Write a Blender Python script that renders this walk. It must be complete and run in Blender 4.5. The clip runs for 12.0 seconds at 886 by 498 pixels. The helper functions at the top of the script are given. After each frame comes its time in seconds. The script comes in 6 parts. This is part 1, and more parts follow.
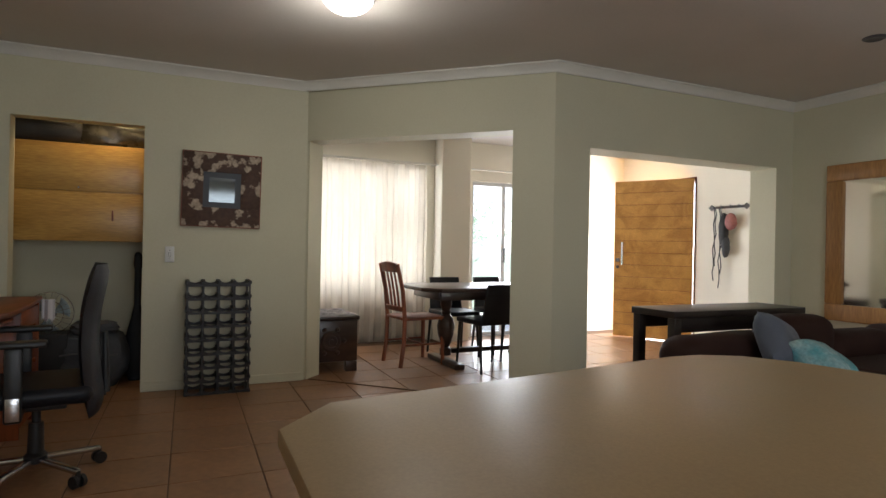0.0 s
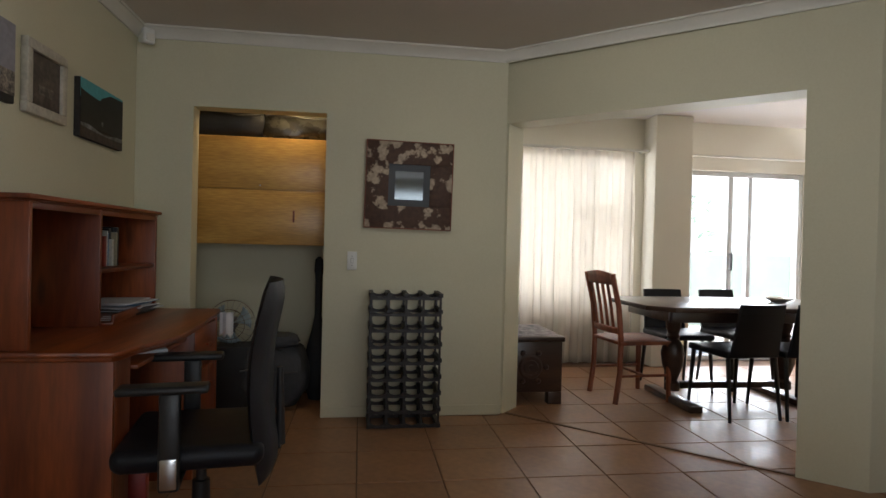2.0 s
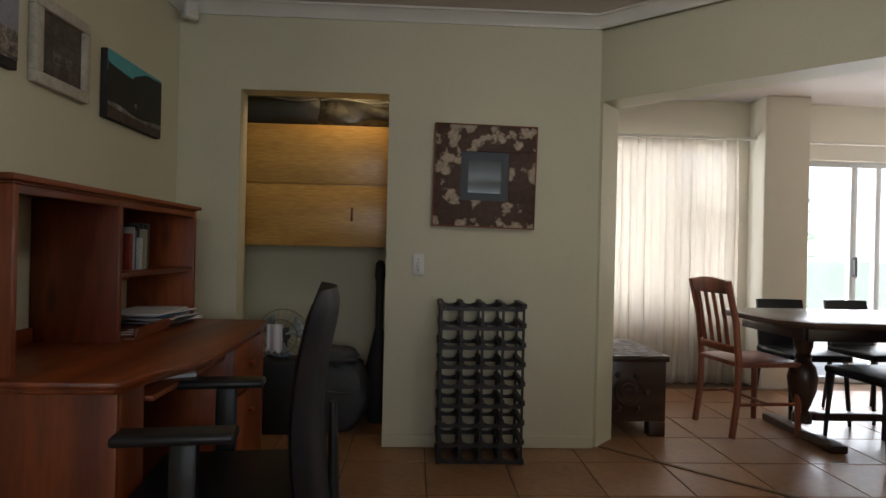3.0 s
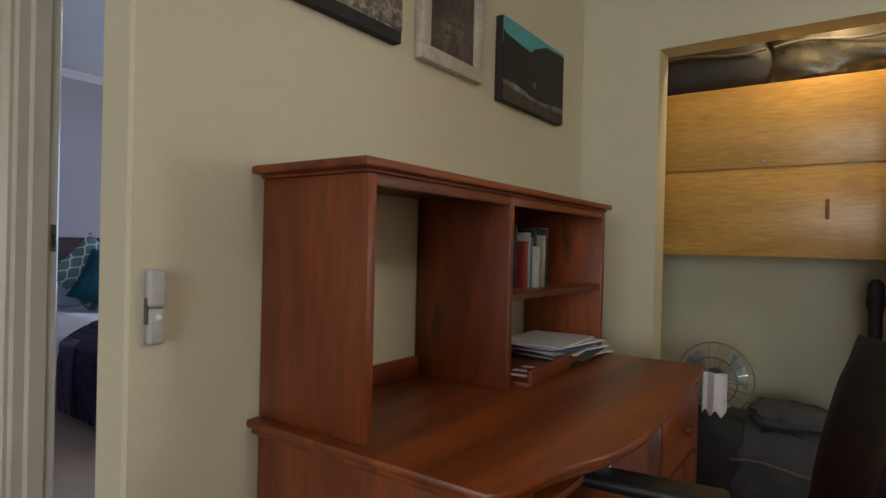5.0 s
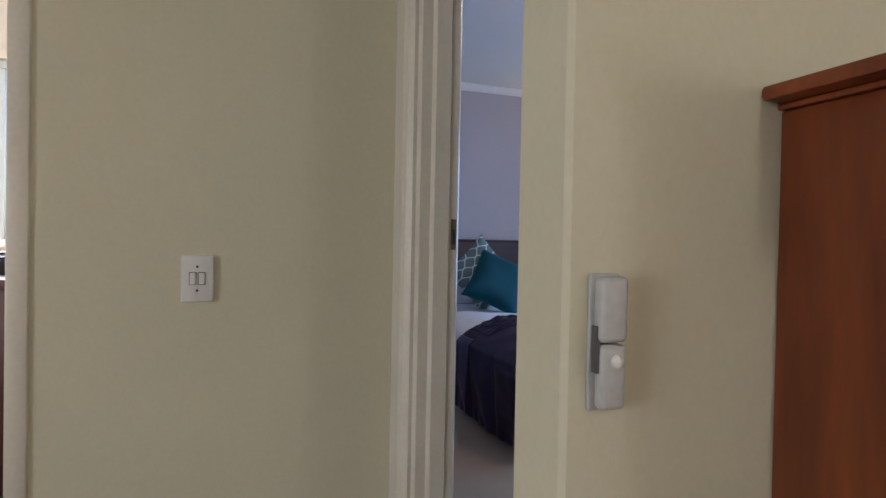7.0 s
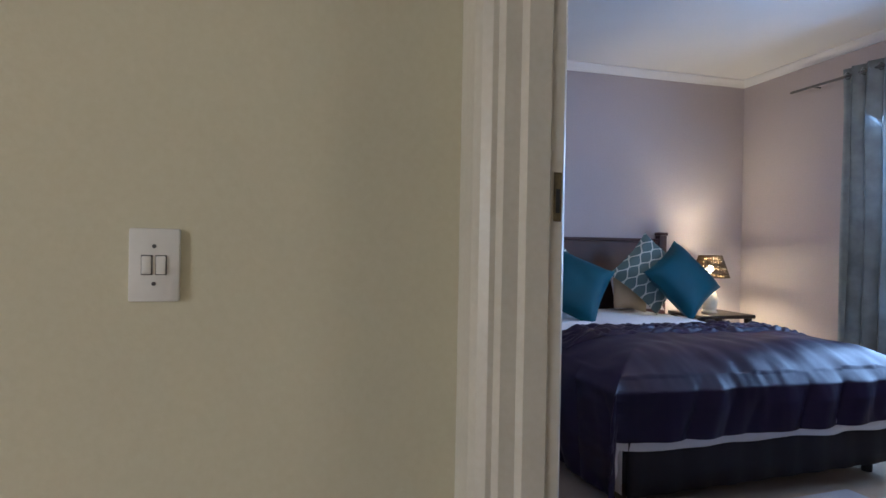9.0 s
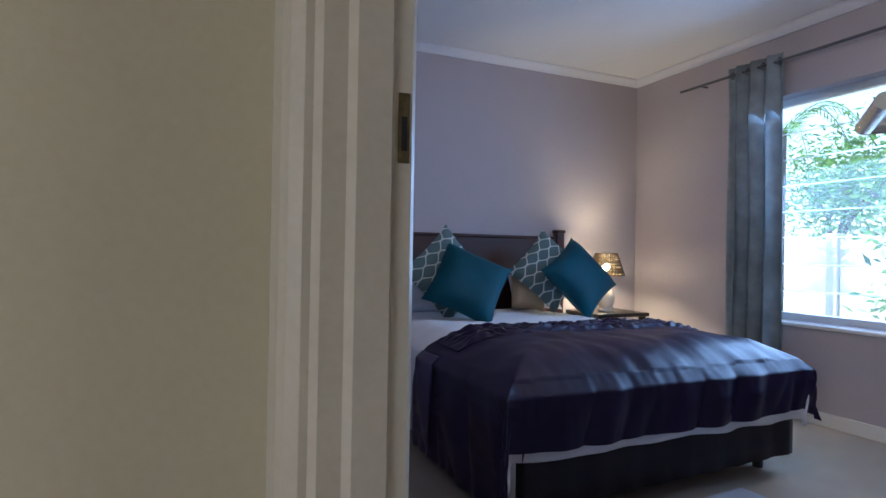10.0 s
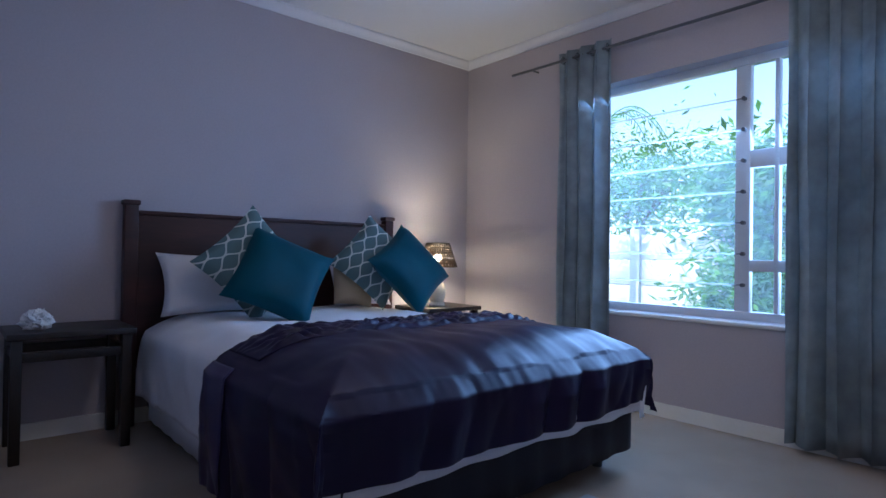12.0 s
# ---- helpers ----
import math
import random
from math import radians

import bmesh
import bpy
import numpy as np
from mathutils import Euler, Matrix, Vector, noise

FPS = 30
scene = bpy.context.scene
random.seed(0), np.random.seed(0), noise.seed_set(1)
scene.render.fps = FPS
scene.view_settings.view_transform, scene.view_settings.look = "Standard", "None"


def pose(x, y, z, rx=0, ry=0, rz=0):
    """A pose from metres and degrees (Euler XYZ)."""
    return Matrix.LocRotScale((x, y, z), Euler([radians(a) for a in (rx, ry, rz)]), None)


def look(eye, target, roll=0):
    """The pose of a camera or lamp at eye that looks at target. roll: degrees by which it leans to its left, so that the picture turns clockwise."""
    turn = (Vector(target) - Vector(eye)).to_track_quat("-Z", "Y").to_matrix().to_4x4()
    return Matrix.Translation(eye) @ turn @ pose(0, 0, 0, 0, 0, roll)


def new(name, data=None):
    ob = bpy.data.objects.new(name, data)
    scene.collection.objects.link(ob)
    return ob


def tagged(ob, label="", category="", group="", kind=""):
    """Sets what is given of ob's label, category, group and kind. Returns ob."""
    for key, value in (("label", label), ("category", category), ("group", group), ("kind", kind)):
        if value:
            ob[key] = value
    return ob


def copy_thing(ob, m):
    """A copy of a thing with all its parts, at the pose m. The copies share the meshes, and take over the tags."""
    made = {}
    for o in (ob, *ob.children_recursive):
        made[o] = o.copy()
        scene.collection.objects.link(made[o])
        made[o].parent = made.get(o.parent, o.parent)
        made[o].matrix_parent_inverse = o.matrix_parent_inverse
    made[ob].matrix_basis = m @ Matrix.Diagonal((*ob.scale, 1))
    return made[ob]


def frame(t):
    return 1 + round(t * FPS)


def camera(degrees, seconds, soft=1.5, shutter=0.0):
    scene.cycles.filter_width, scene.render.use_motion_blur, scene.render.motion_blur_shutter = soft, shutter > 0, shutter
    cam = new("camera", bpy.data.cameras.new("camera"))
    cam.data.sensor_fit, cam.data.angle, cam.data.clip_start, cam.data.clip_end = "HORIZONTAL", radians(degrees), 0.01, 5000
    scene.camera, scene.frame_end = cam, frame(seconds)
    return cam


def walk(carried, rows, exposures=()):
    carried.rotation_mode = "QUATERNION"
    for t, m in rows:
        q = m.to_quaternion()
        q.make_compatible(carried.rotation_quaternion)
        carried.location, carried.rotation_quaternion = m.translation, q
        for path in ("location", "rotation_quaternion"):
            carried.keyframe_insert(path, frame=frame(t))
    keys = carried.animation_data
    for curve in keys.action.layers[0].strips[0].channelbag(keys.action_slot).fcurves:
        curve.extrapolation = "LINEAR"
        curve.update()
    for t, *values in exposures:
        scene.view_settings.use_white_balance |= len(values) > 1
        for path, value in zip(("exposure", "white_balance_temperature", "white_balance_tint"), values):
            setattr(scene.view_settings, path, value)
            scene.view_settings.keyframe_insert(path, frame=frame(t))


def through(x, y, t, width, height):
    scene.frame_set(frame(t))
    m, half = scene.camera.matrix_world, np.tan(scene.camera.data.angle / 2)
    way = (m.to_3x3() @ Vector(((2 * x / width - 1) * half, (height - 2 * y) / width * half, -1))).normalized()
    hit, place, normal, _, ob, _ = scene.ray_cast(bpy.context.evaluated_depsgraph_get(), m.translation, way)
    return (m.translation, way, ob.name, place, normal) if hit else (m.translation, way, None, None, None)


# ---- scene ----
cam = camera(75.0, 12.0)
PATH = [
    (0, -0.114, 2.241, 1.091, -23.9, -0.02, -1.06),
    (0.5, -0.098, 2.467, 1.11, -16.91, -0.41, -1.26),
    (1, -0.127, 2.697, 1.133, -13.21, -0.73, -1.47),
    (1.5, -0.178, 2.959, 1.132, -11.09, -0.58, -1.51),
    (2, -0.182, 3.228, 1.139, -8.15, -0.58, -1.4),
    (2.5, -0.21, 3.517, 1.133, -5.73, -0.67, -1.45),
    (2.7, -0.222, 3.628, 1.102, -4.82, -0.28, -1.31),
    (4.3, -0.368, 4.368, 1.131, 19.15, -0.62, -1.58),
    (4.5, -0.411, 4.416, 1.120, 23.59, -0.39, -1.30),
    (5, -0.551, 4.529, 1.115, 35.37, -0.35, -1.37),
    (5.5, -0.651, 4.628, 1.110, 48.06, -0.46, -1.58),
    (6, -0.758, 4.677, 1.105, 57.40, -0.50, -1.46),
    (6.5, -0.930, 4.699, 1.102, 64.88, -0.99, -0.97),
    (7, -1.069, 4.716, 1.091, 70.16, -0.79, -1.10),
    (7.5, -1.262, 4.770, 1.087, 75.34, -0.64, -1.19),
    (7.7, -1.317, 4.776, 1.087, 76.49, -0.74, -1.09),
    (9.3, -1.733, 4.895, 1.014, 74.30, 0.08, -1.00),
    (9.5, -1.803, 4.944, 1.010, 72.00, 0.15, -0.96),
    (10, -1.884, 5.041, 0.963, 66.19, 0.49, -0.97),
    (10.5, -1.977, 5.113, 0.937, 59.65, 0.78, -0.89),
    (11, -2.088, 5.187, 0.916, 53.77, 0.97, -0.71),
    (11.5, -2.184, 5.249, 0.904, 50.42, 0.71, -0.77),
    (12, -2.287, 5.318, 0.9, 49.25, 0.68, -0.91),
]
walk(cam, [(t, pose(x, y, z, 90 + pitch, roll, yaw)) for t, x, y, z, yaw, pitch, roll in PATH],
     [(0.0, 1.2, 6050, 10), (0.5, 1.2, 6050, 10), (1.5, 1.15, 6050, 10), (2.0, 1.1, 6000, 10), (2.5, 0.84, 6000, 10), (4.5, 1.8, 6150, 10), (5.0, 1.92, 6200, 10), (5.5, 2.15, 6250, 10), (6.0, 2.32, 6150, 11), (6.5, 2.28, 6050, 12),
      (7.5, 1.95, 6000, 14), (9.5, 2.08, 6050, 13), (10.0, 1.82, 5850, 13), (10.5, 1.58, 5600, 13), (11.2, 1.58, 5400, 14), (12.0, 1.6, 5300, 14)])

# ---- world, sun, large lights ----
world = bpy.data.worlds.new("world")
scene.world = world
world.use_nodes = True
wn = world.node_tree
sky = wn.nodes.new("ShaderNodeTexSky")
sky.sky_type = 'NISHITA'
sky.sun_disc = False
sky.sun_elevation = radians(58)
sky.sun_rotation = radians(200)
wn.links.new(sky.outputs[0], wn.nodes["Background"].inputs[0])
wn.nodes["Background"].inputs[1].default_value = 0.15


def lamp(name, kind, energy, m, colour=(1, 1, 1), size=(1, 1), radius=0.05):
    data = bpy.data.lights.new(name, kind)
    data.energy, data.color = energy, colour
    if kind == "AREA":
        data.shape, data.size, data.size_y = "RECTANGLE", size[0], size[1]
    elif kind == "POINT":
        data.shadow_soft_size = radius
    ob = new(name, data)
    ob.matrix_world = m
    return ob


sun = lamp("sun", "SUN", 5.0, look((0, 0, 30), (4, 13, 0)), (1.0, 0.95, 0.86))
sun.data.angle = radians(0.6)
DAY = (0.86, 0.93, 1.0)
lamp("sky_dining_window", "AREA", 21, look((1.75, 8.80, 1.35), (1.75, 0, 1.2)), (1.0, 0.97, 0.92), (1.5, 1.4))
lamp("sky_sliding_door", "AREA", 40, look((3.75, 8.80, 1.05), (3.75, 0, 0.6)), (1.0, 0.98, 0.95), (1.2, 1.8))
lamp("sky_front_door", "AREA", 46, look((5.60, 7.85, 1.0), (0, 7.2, 0.6)), (1.0, 0.98, 0.95), (0.9, 1.9))
lamp("sky_bedroom_window", "AREA", 23, look((-3.67, 8.687, 1.3), (-3.5, 3.5, -1.6)), (0.36, 0.60, 1.0), (1.7, 1.35))
lamp("sky_south_window", "AREA", 25, look((0.9, -1.02, 1.3), (0.6, 9, 1.1)), (0.97, 0.98, 1.0), (2.4, 1.7))
lamp("sky_kitchen_window", "AREA", 18, look((-4.48, 3.6, 1.5), (0, 4.0, 1.2)), DAY, (1.0, 0.9))
lamp("bulb_living", "POINT", 2.8, Matrix.Translation((0.64, 5.24, 2.24)), (1.0, 0.92, 0.78), radius=0.10)
lamp("bulb_closet", "POINT", 2.6, Matrix.Translation((-0.62, 7.17, 2.14)), (1.0, 0.72, 0.38), radius=0.05)
lamp("bulb_bedside", "POINT", 5, Matrix.Translation((-5.36, 7.917, 0.90)), (1.0, 0.84, 0.52), radius=0.025)
lamp("bulb_bedroom", "POINT", 2.2, Matrix.Translation((-3.35, 6.717, 2.24)), (1.0, 0.74, 0.56), radius=0.08)


# ---- materials ----
def mat(name, colour, rough=0.6, metal=0.0, vary=0.12, scale=3.0, grain=40.0, bump=0.1, stretch=(1, 1, 1), colour2=None,
        coat=0.0, sheen=0.0, per_piece=0.0, spec=0.5, island=0.0):
    m = bpy.data.materials.new(name)
    m.use_nodes = True
    nt = m.node_tree
    n, link = nt.nodes, nt.links.new
    bsdf = n["Principled BSDF"]
    co = n.new("ShaderNodeTexCoord")
    mp = n.new("ShaderNodeMapping")
    mp.inputs["Scale"].default_value = stretch
    link(co.outputs["Object"], mp.inputs["Vector"])
    big = n.new("ShaderNodeTexNoise")
    big.inputs["Scale"].default_value, big.inputs["Detail"].default_value = scale, 5
    fine = n.new("ShaderNodeTexNoise")
    fine.inputs["Scale"].default_value, fine.inputs["Detail"].default_value = grain, 4
    link(mp.outputs[0], big.inputs["Vector"])
    link(mp.outputs[0], fine.inputs["Vector"])
    mix = n.new("ShaderNodeMixRGB")
    c2 = colour2 or [max(0.0, c * (1 - 2.0 * vary)) for c in colour]
    ramp = n.new("ShaderNodeValToRGB")
    ramp.color_ramp.elements[0].position, ramp.color_ramp.elements[1].position = 0.32, 0.70
    ramp.color_ramp.elements[0].color, ramp.color_ramp.elements[1].color = (*c2, 1), (*colour, 1)
    link(big.outputs["Fac"], ramp.inputs[0])
    mix.blend_type = 'OVERLAY'
    mix.inputs[0].default_value = min(1.0, vary * 2.5)
    link(ramp.outputs[0], mix.inputs[1])
    link(fine.outputs["Fac"], mix.inputs[2])
    out = mix.outputs[0]
    if per_piece or island:
        src = n.new("ShaderNodeObjectInfo").outputs["Random"] if per_piece else n.new("ShaderNodeNewGeometry").outputs["Random Per Island"]
        amount = per_piece or island
        rng = n.new("ShaderNodeMapRange")
        rng.inputs[3].default_value, rng.inputs[4].default_value = 1 - amount, 1 + amount
        link(src, rng.inputs[0])
        hsv = n.new("ShaderNodeHueSaturation")
        link(rng.outputs[0], hsv.inputs["Value"])
        link(out, hsv.inputs["Color"])
        out = hsv.outputs[0]
    link(out, bsdf.inputs["Base Color"])
    rr = n.new("ShaderNodeMapRange")
    rr.inputs[3].default_value, rr.inputs[4].default_value = max(0.02, rough - 0.08), min(1, rough + 0.08)
    link(big.outputs["Fac"], rr.inputs[0])
    link(rr.outputs[0], bsdf.inputs["Roughness"])
    bsdf.inputs["Metallic"].default_value = metal
    bsdf.inputs["Coat Weight"].default_value = coat
    bsdf.inputs["Sheen Weight"].default_value = sheen
    bsdf.inputs["Specular IOR Level"].default_value = spec
    if bump:
        bp = n.new("ShaderNodeBump")
        bp.inputs["Strength"].default_value, bp.inputs["Distance"].default_value = bump, 0.004
        link(fine.outputs["Fac"], bp.inputs["Height"])
        link(bp.outputs[0], bsdf.inputs["Normal"])
    return m


def wood(name, dark, light, axis=0, rough=0.4, coat=0.2, scale=6.0, knots=True, per_piece=0.0):
    """Boards with grain along one axis, and darker rings."""
    m = bpy.data.materials.new(name)
    m.use_nodes = True
    nt = m.node_tree
    n, link = nt.nodes, nt.links.new
    bsdf = n["Principled BSDF"]
    co = n.new("ShaderNodeTexCoord")
    mp = n.new("ShaderNodeMapping")
    mp.inputs["Scale"].default_value = [0.12 if i == axis else 1.0 for i in range(3)]
    link(co.outputs["Object"], mp.inputs["Vector"])
    wave = n.new("ShaderNodeTexNoise")
    wave.inputs["Scale"].default_value, wave.inputs["Detail"].default_value, wave.inputs["Distortion"].default_value = scale, 6, 1.2
    link(mp.outputs[0], wave.inputs["Vector"])
    fib = n.new("ShaderNodeTexNoise")
    fib.inputs["Scale"].default_value, fib.inputs["Detail"].default_value = scale * 22, 3
    link(mp.outputs[0], fib.inputs["Vector"])
    ramp = n.new("ShaderNodeValToRGB")
    ramp.color_ramp.elements[0].position, ramp.color_ramp.elements[1].position = 0.34, 0.64
    ramp.color_ramp.elements[0].color, ramp.color_ramp.elements[1].color = (*dark, 1), (*light, 1)
    link(wave.outputs["Fac"], ramp.inputs[0])
    mix = n.new("ShaderNodeMixRGB")
    mix.blend_type = 'OVERLAY'
    mix.inputs[0].default_value = 0.45
    link(ramp.outputs[0], mix.inputs[1])
    link(fib.outputs["Fac"], mix.inputs[2])
    out = mix.outputs[0]
    if knots:
        vo = n.new("ShaderNodeTexVoronoi")
        vo.inputs["Scale"].default_value = 3.1
        mk = n.new("ShaderNodeMapping")
        mk.inputs["Scale"].default_value = [0.55 if i == axis else 1.6 for i in range(3)]
        link(co.outputs["Object"], mk.inputs["Vector"])
        link(mk.outputs[0], vo.inputs["Vector"])
        kr = n.new("ShaderNodeMapRange")
        kr.inputs[1].default_value, kr.inputs[2].default_value = 0.05, 0.13
        kr.inputs[3].default_value, kr.inputs[4].default_value = 0.35, 1.0
        link(vo.outputs["Distance"], kr.inputs[0])
        km = n.new("ShaderNodeMixRGB")
        km.blend_type = 'MULTIPLY'
        km.inputs[0].default_value = 0.8
        link(out, km.inputs[1])
        link(kr.outputs[0], km.inputs[2])
        out = km.outputs[0]
    if per_piece:
        rng = n.new("ShaderNodeMapRange")
        rng.inputs[3].default_value, rng.inputs[4].default_value = 1 - per_piece, 1 + per_piece
        link(n.new("ShaderNodeObjectInfo").outputs["Random"], rng.inputs[0])
        hsv = n.new("ShaderNodeHueSaturation")
        link(rng.outputs[0], hsv.inputs["Value"])
        link(out, hsv.inputs["Color"])
        out = hsv.outputs[0]
    link(out, bsdf.inputs["Base Color"])
    bsdf.inputs["Roughness"].default_value = rough
    bsdf.inputs["Coat Weight"].default_value = coat
    bsdf.inputs["Coat Roughness"].default_value = 0.25
    bp = n.new("ShaderNodeBump")
    bp.inputs["Strength"].default_value, bp.inputs["Distance"].default_value = 0.12, 0.002
    link(fib.outputs["Fac"], bp.inputs["Height"])
    link(bp.outputs[0], bsdf.inputs["Normal"])
    return m


def glow(name, colour, strength):
    m = bpy.data.materials.new(name)
    m.use_nodes = True
    b = m.node_tree.nodes["Principled BSDF"]
    b.inputs["Base Color"].default_value = (*colour, 1)
    b.inputs["Emission Color"].default_value = (*colour, 1)
    b.inputs["Emission Strength"].default_value = strength
    return m


CREAM = mat("cream_wall_paint", (0.66, 0.63, 0.47), 0.62, vary=0.035, scale=1.3, grain=90, bump=0.10, spec=0.3)
PALE = mat("off_white_wall_paint", (0.80, 0.76, 0.655), 0.62, vary=0.03, scale=1.3, grain=90, bump=0.10, spec=0.3)
BEDPAINT = mat("mauve_wall_paint", (0.46, 0.41, 0.42), 0.65, vary=0.03, scale=1.3, grain=90, bump=0.08, spec=0.3)
CEIL = mat("ceiling_paint", (0.69, 0.645, 0.605), 0.8, vary=0.03, scale=1.5, grain=70, bump=0.05, spec=0.2)
BEDCEIL = mat("bedroom_ceiling_paint", (0.74, 0.73, 0.74), 0.8, vary=0.03, scale=1.5, grain=70, bump=0.05, spec=0.2)
TRIM = mat("white_trim_paint", (0.76, 0.74, 0.68), 0.45, vary=0.04, scale=4, grain=60, bump=0.05)
FRAMEPAINT = mat("door_frame_enamel", (0.70, 0.66, 0.56), 0.35, vary=0.05, scale=5, grain=80, bump=0.06)
TILE = mat("terracotta_floor_tile", (0.32, 0.17, 0.082), 0.40, vary=0.13, scale=6, grain=26, bump=0.06, per_piece=0.09, colour2=(0.25, 0.125, 0.06), coat=0.1)
TILEREST = mat("terracotta_floor_far", (0.30, 0.155, 0.075), 0.40, vary=0.16, scale=5, grain=26, bump=0.12, island=0.10, colour2=(0.25, 0.125, 0.06), coat=0.1)
GROUT = mat("brown_grout", (0.20, 0.125, 0.08), 0.9, vary=0.15, scale=20, grain=120, bump=0.3)
CARPET = mat("beige_carpet", (0.36, 0.27, 0.185), 0.95, vary=0.10, scale=3, grain=320, bump=0.6, sheen=0.2)
CHERRYX = wood("cherry_stained_pine_x", (0.098, 0.0175, 0.0048), (0.262, 0.061, 0.0125), 0, 0.40, 0.1, 3.2)
CHERRYY = wood("cherry_stained_pine_y", (0.098, 0.0175, 0.0048), (0.262, 0.061, 0.0125), 1, 0.40, 0.1, 3.2)
CHERRYZ = wood("cherry_stained_pine_z", (0.098, 0.0175, 0.0048), (0.262, 0.061, 0.0125), 2, 0.40, 0.1, 3.2)
OAK = wood("golden_oak_laminate", (0.46, 0.25, 0.055), (0.62, 0.37, 0.10), 0, 0.36, 0.15, 5, knots=False)
PINE = wood("orange_pine", (0.27, 0.12, 0.03), (0.42, 0.21, 0.06), 2, 0.45, 0.15, 5)
DOORWOOD = wood("golden_front_door_wood", (0.40, 0.19, 0.045), (0.58, 0.31, 0.08), 1, 0.35, 0.25, 4, knots=False, per_piece=0.08)
CHAIRWOOD = wood("red_brown_chair_wood", (0.145, 0.038, 0.016), (0.28, 0.080, 0.033), 2, 0.48, 0.08, 8, knots=False)
DARKWOOD = wood("dark_table_wood", (0.028, 0.014, 0.010), (0.065, 0.034, 0.022), 0, 0.30, 0.3, 6, knots=False)
ESPRESSO = wood("espresso_wood", (0.012, 0.008, 0.007), (0.026, 0.017, 0.013), 0, 0.42, 0.08, 6, knots=False)
MAHOGANY = wood("mahogany_headboard_wood", (0.026, 0.0065, 0.007), (0.050, 0.013, 0.012), 1, 0.52, 0.0, 5, knots=False)
COUNTER = mat("beige_laminate_worktop", (0.47, 0.335, 0.17), 0.42, vary=0.06, scale=4, grain=160, bump=0.03)
BLACKLEATHER = mat("black_leather", (0.008, 0.009, 0.014), 0.45, vary=0.12, scale=6, grain=220, bump=0.25, spec=0.32)
BLACKPLASTIC = mat("black_plastic", (0.017, 0.017, 0.018), 0.42, vary=0.1, scale=9, grain=150, bump=0.12)
RACKIRON = mat("blackened_rack_wood", (0.028, 0.024, 0.025), 0.50, vary=0.2, scale=14, grain=120, bump=0.2)
CHROME = mat("brushed_chrome", (0.62, 0.62, 0.63), 0.24, 1.0, vary=0.04, scale=20, grain=160, bump=0.03)
ALU = mat("white_aluminium_frame", (0.66, 0.67, 0.68), 0.38, 0.15, vary=0.04, scale=12, grain=140, bump=0.03)
WHITEPL = mat("white_plastic", (0.76, 0.76, 0.73), 0.35, vary=0.03, scale=12, grain=90, bump=0.03)
GREYPL = mat("grey_plastic", (0.09, 0.09, 0.095), 0.4, vary=0.05, scale=12, grain=90, bump=0.03)
STEELWHITE = mat("white_steel_tube", (0.62, 0.63, 0.64), 0.32, 0.2, vary=0.05, scale=8, grain=90, bump=0.03)
BROWNSOFA = mat("dark_brown_sofa_fabric", (0.040, 0.017, 0.012), 0.75, vary=0.15, scale=5, grain=260, bump=0.4, spec=0.25)
GREYBLUE = mat("grey_blue_cushion", (0.13, 0.145, 0.18), 0.85, vary=0.1, scale=6, grain=260, bump=0.35, sheen=0.2)
SHEET = mat("white_bed_linen", (0.72, 0.71, 0.74), 0.85, vary=0.04, scale=5, grain=300, bump=0.25, sheen=0.2)
SATIN = mat("dark_plum_satin_throw", (0.013, 0.007, 0.034), 0.40, vary=0.10, scale=5, grain=260, bump=0.08, spec=0.26)
VALANCE = mat("dark_plum_valance", (0.010, 0.008, 0.016), 0.7, vary=0.12, scale=5, grain=260, bump=0.25)
TEAL = mat("teal_satin_cushion", (0.001, 0.066, 0.098), 0.55, vary=0.12, scale=5, grain=300, bump=0.22, spec=0.18)
CREAMCUSH = mat("beige_cushion", (0.46, 0.36, 0.24), 0.85, vary=0.08, scale=5, grain=260, bump=0.3)
WICKER = mat("dark_wicker", (0.10, 0.062, 0.03), 0.7, vary=0.25, scale=30, grain=200, bump=0.4)
CERAMIC = mat("cream_ceramic", (0.72, 0.66, 0.52), 0.25, vary=0.04, scale=8, grain=60, bump=0.03)
SHELL = mat("white_shell", (0.78, 0.74, 0.70), 0.4, vary=0.12, scale=22, grain=80, bump=0.4)
PAPER = mat("white_paper", (0.70, 0.70, 0.72), 0.85, vary=0.04, scale=8, grain=90, bump=0.05)
DARKBAG = mat("black_bag_nylon", (0.02, 0.021, 0.024), 0.6, vary=0.2, scale=8, grain=150, bump=0.4)
GREYBAG = mat("grey_bag_canvas", (0.085, 0.09, 0.10), 0.8, vary=0.2, scale=8, grain=170, bump=0.4)
ROCK = mat("garden_precast_wall", (0.62, 0.62, 0.58), 0.85, vary=0.08, scale=3, grain=40, bump=0.4)
GRASS = mat("garden_lawn", (0.075, 0.12, 0.035), 0.95, vary=0.25, scale=2, grain=60, bump=0.8)
PAVE = mat("pale_paving", (0.50, 0.46, 0.40), 0.85, vary=0.12, scale=3, grain=50, bump=0.4)
BARK = mat("grey_bark", (0.12, 0.095, 0.07), 0.9, vary=0.25, scale=6, grain=40, bump=0.8)
CARPETRUG = mat("pale_blue_grey_rug", (0.40, 0.42, 0.47), 0.95, vary=0.1, scale=6, grain=320, bump=0.6)
KITCHENTOP = mat("dark_cherry_counter", (0.075, 0.018, 0.012), 0.35, vary=0.15, scale=6, grain=60, bump=0.08)


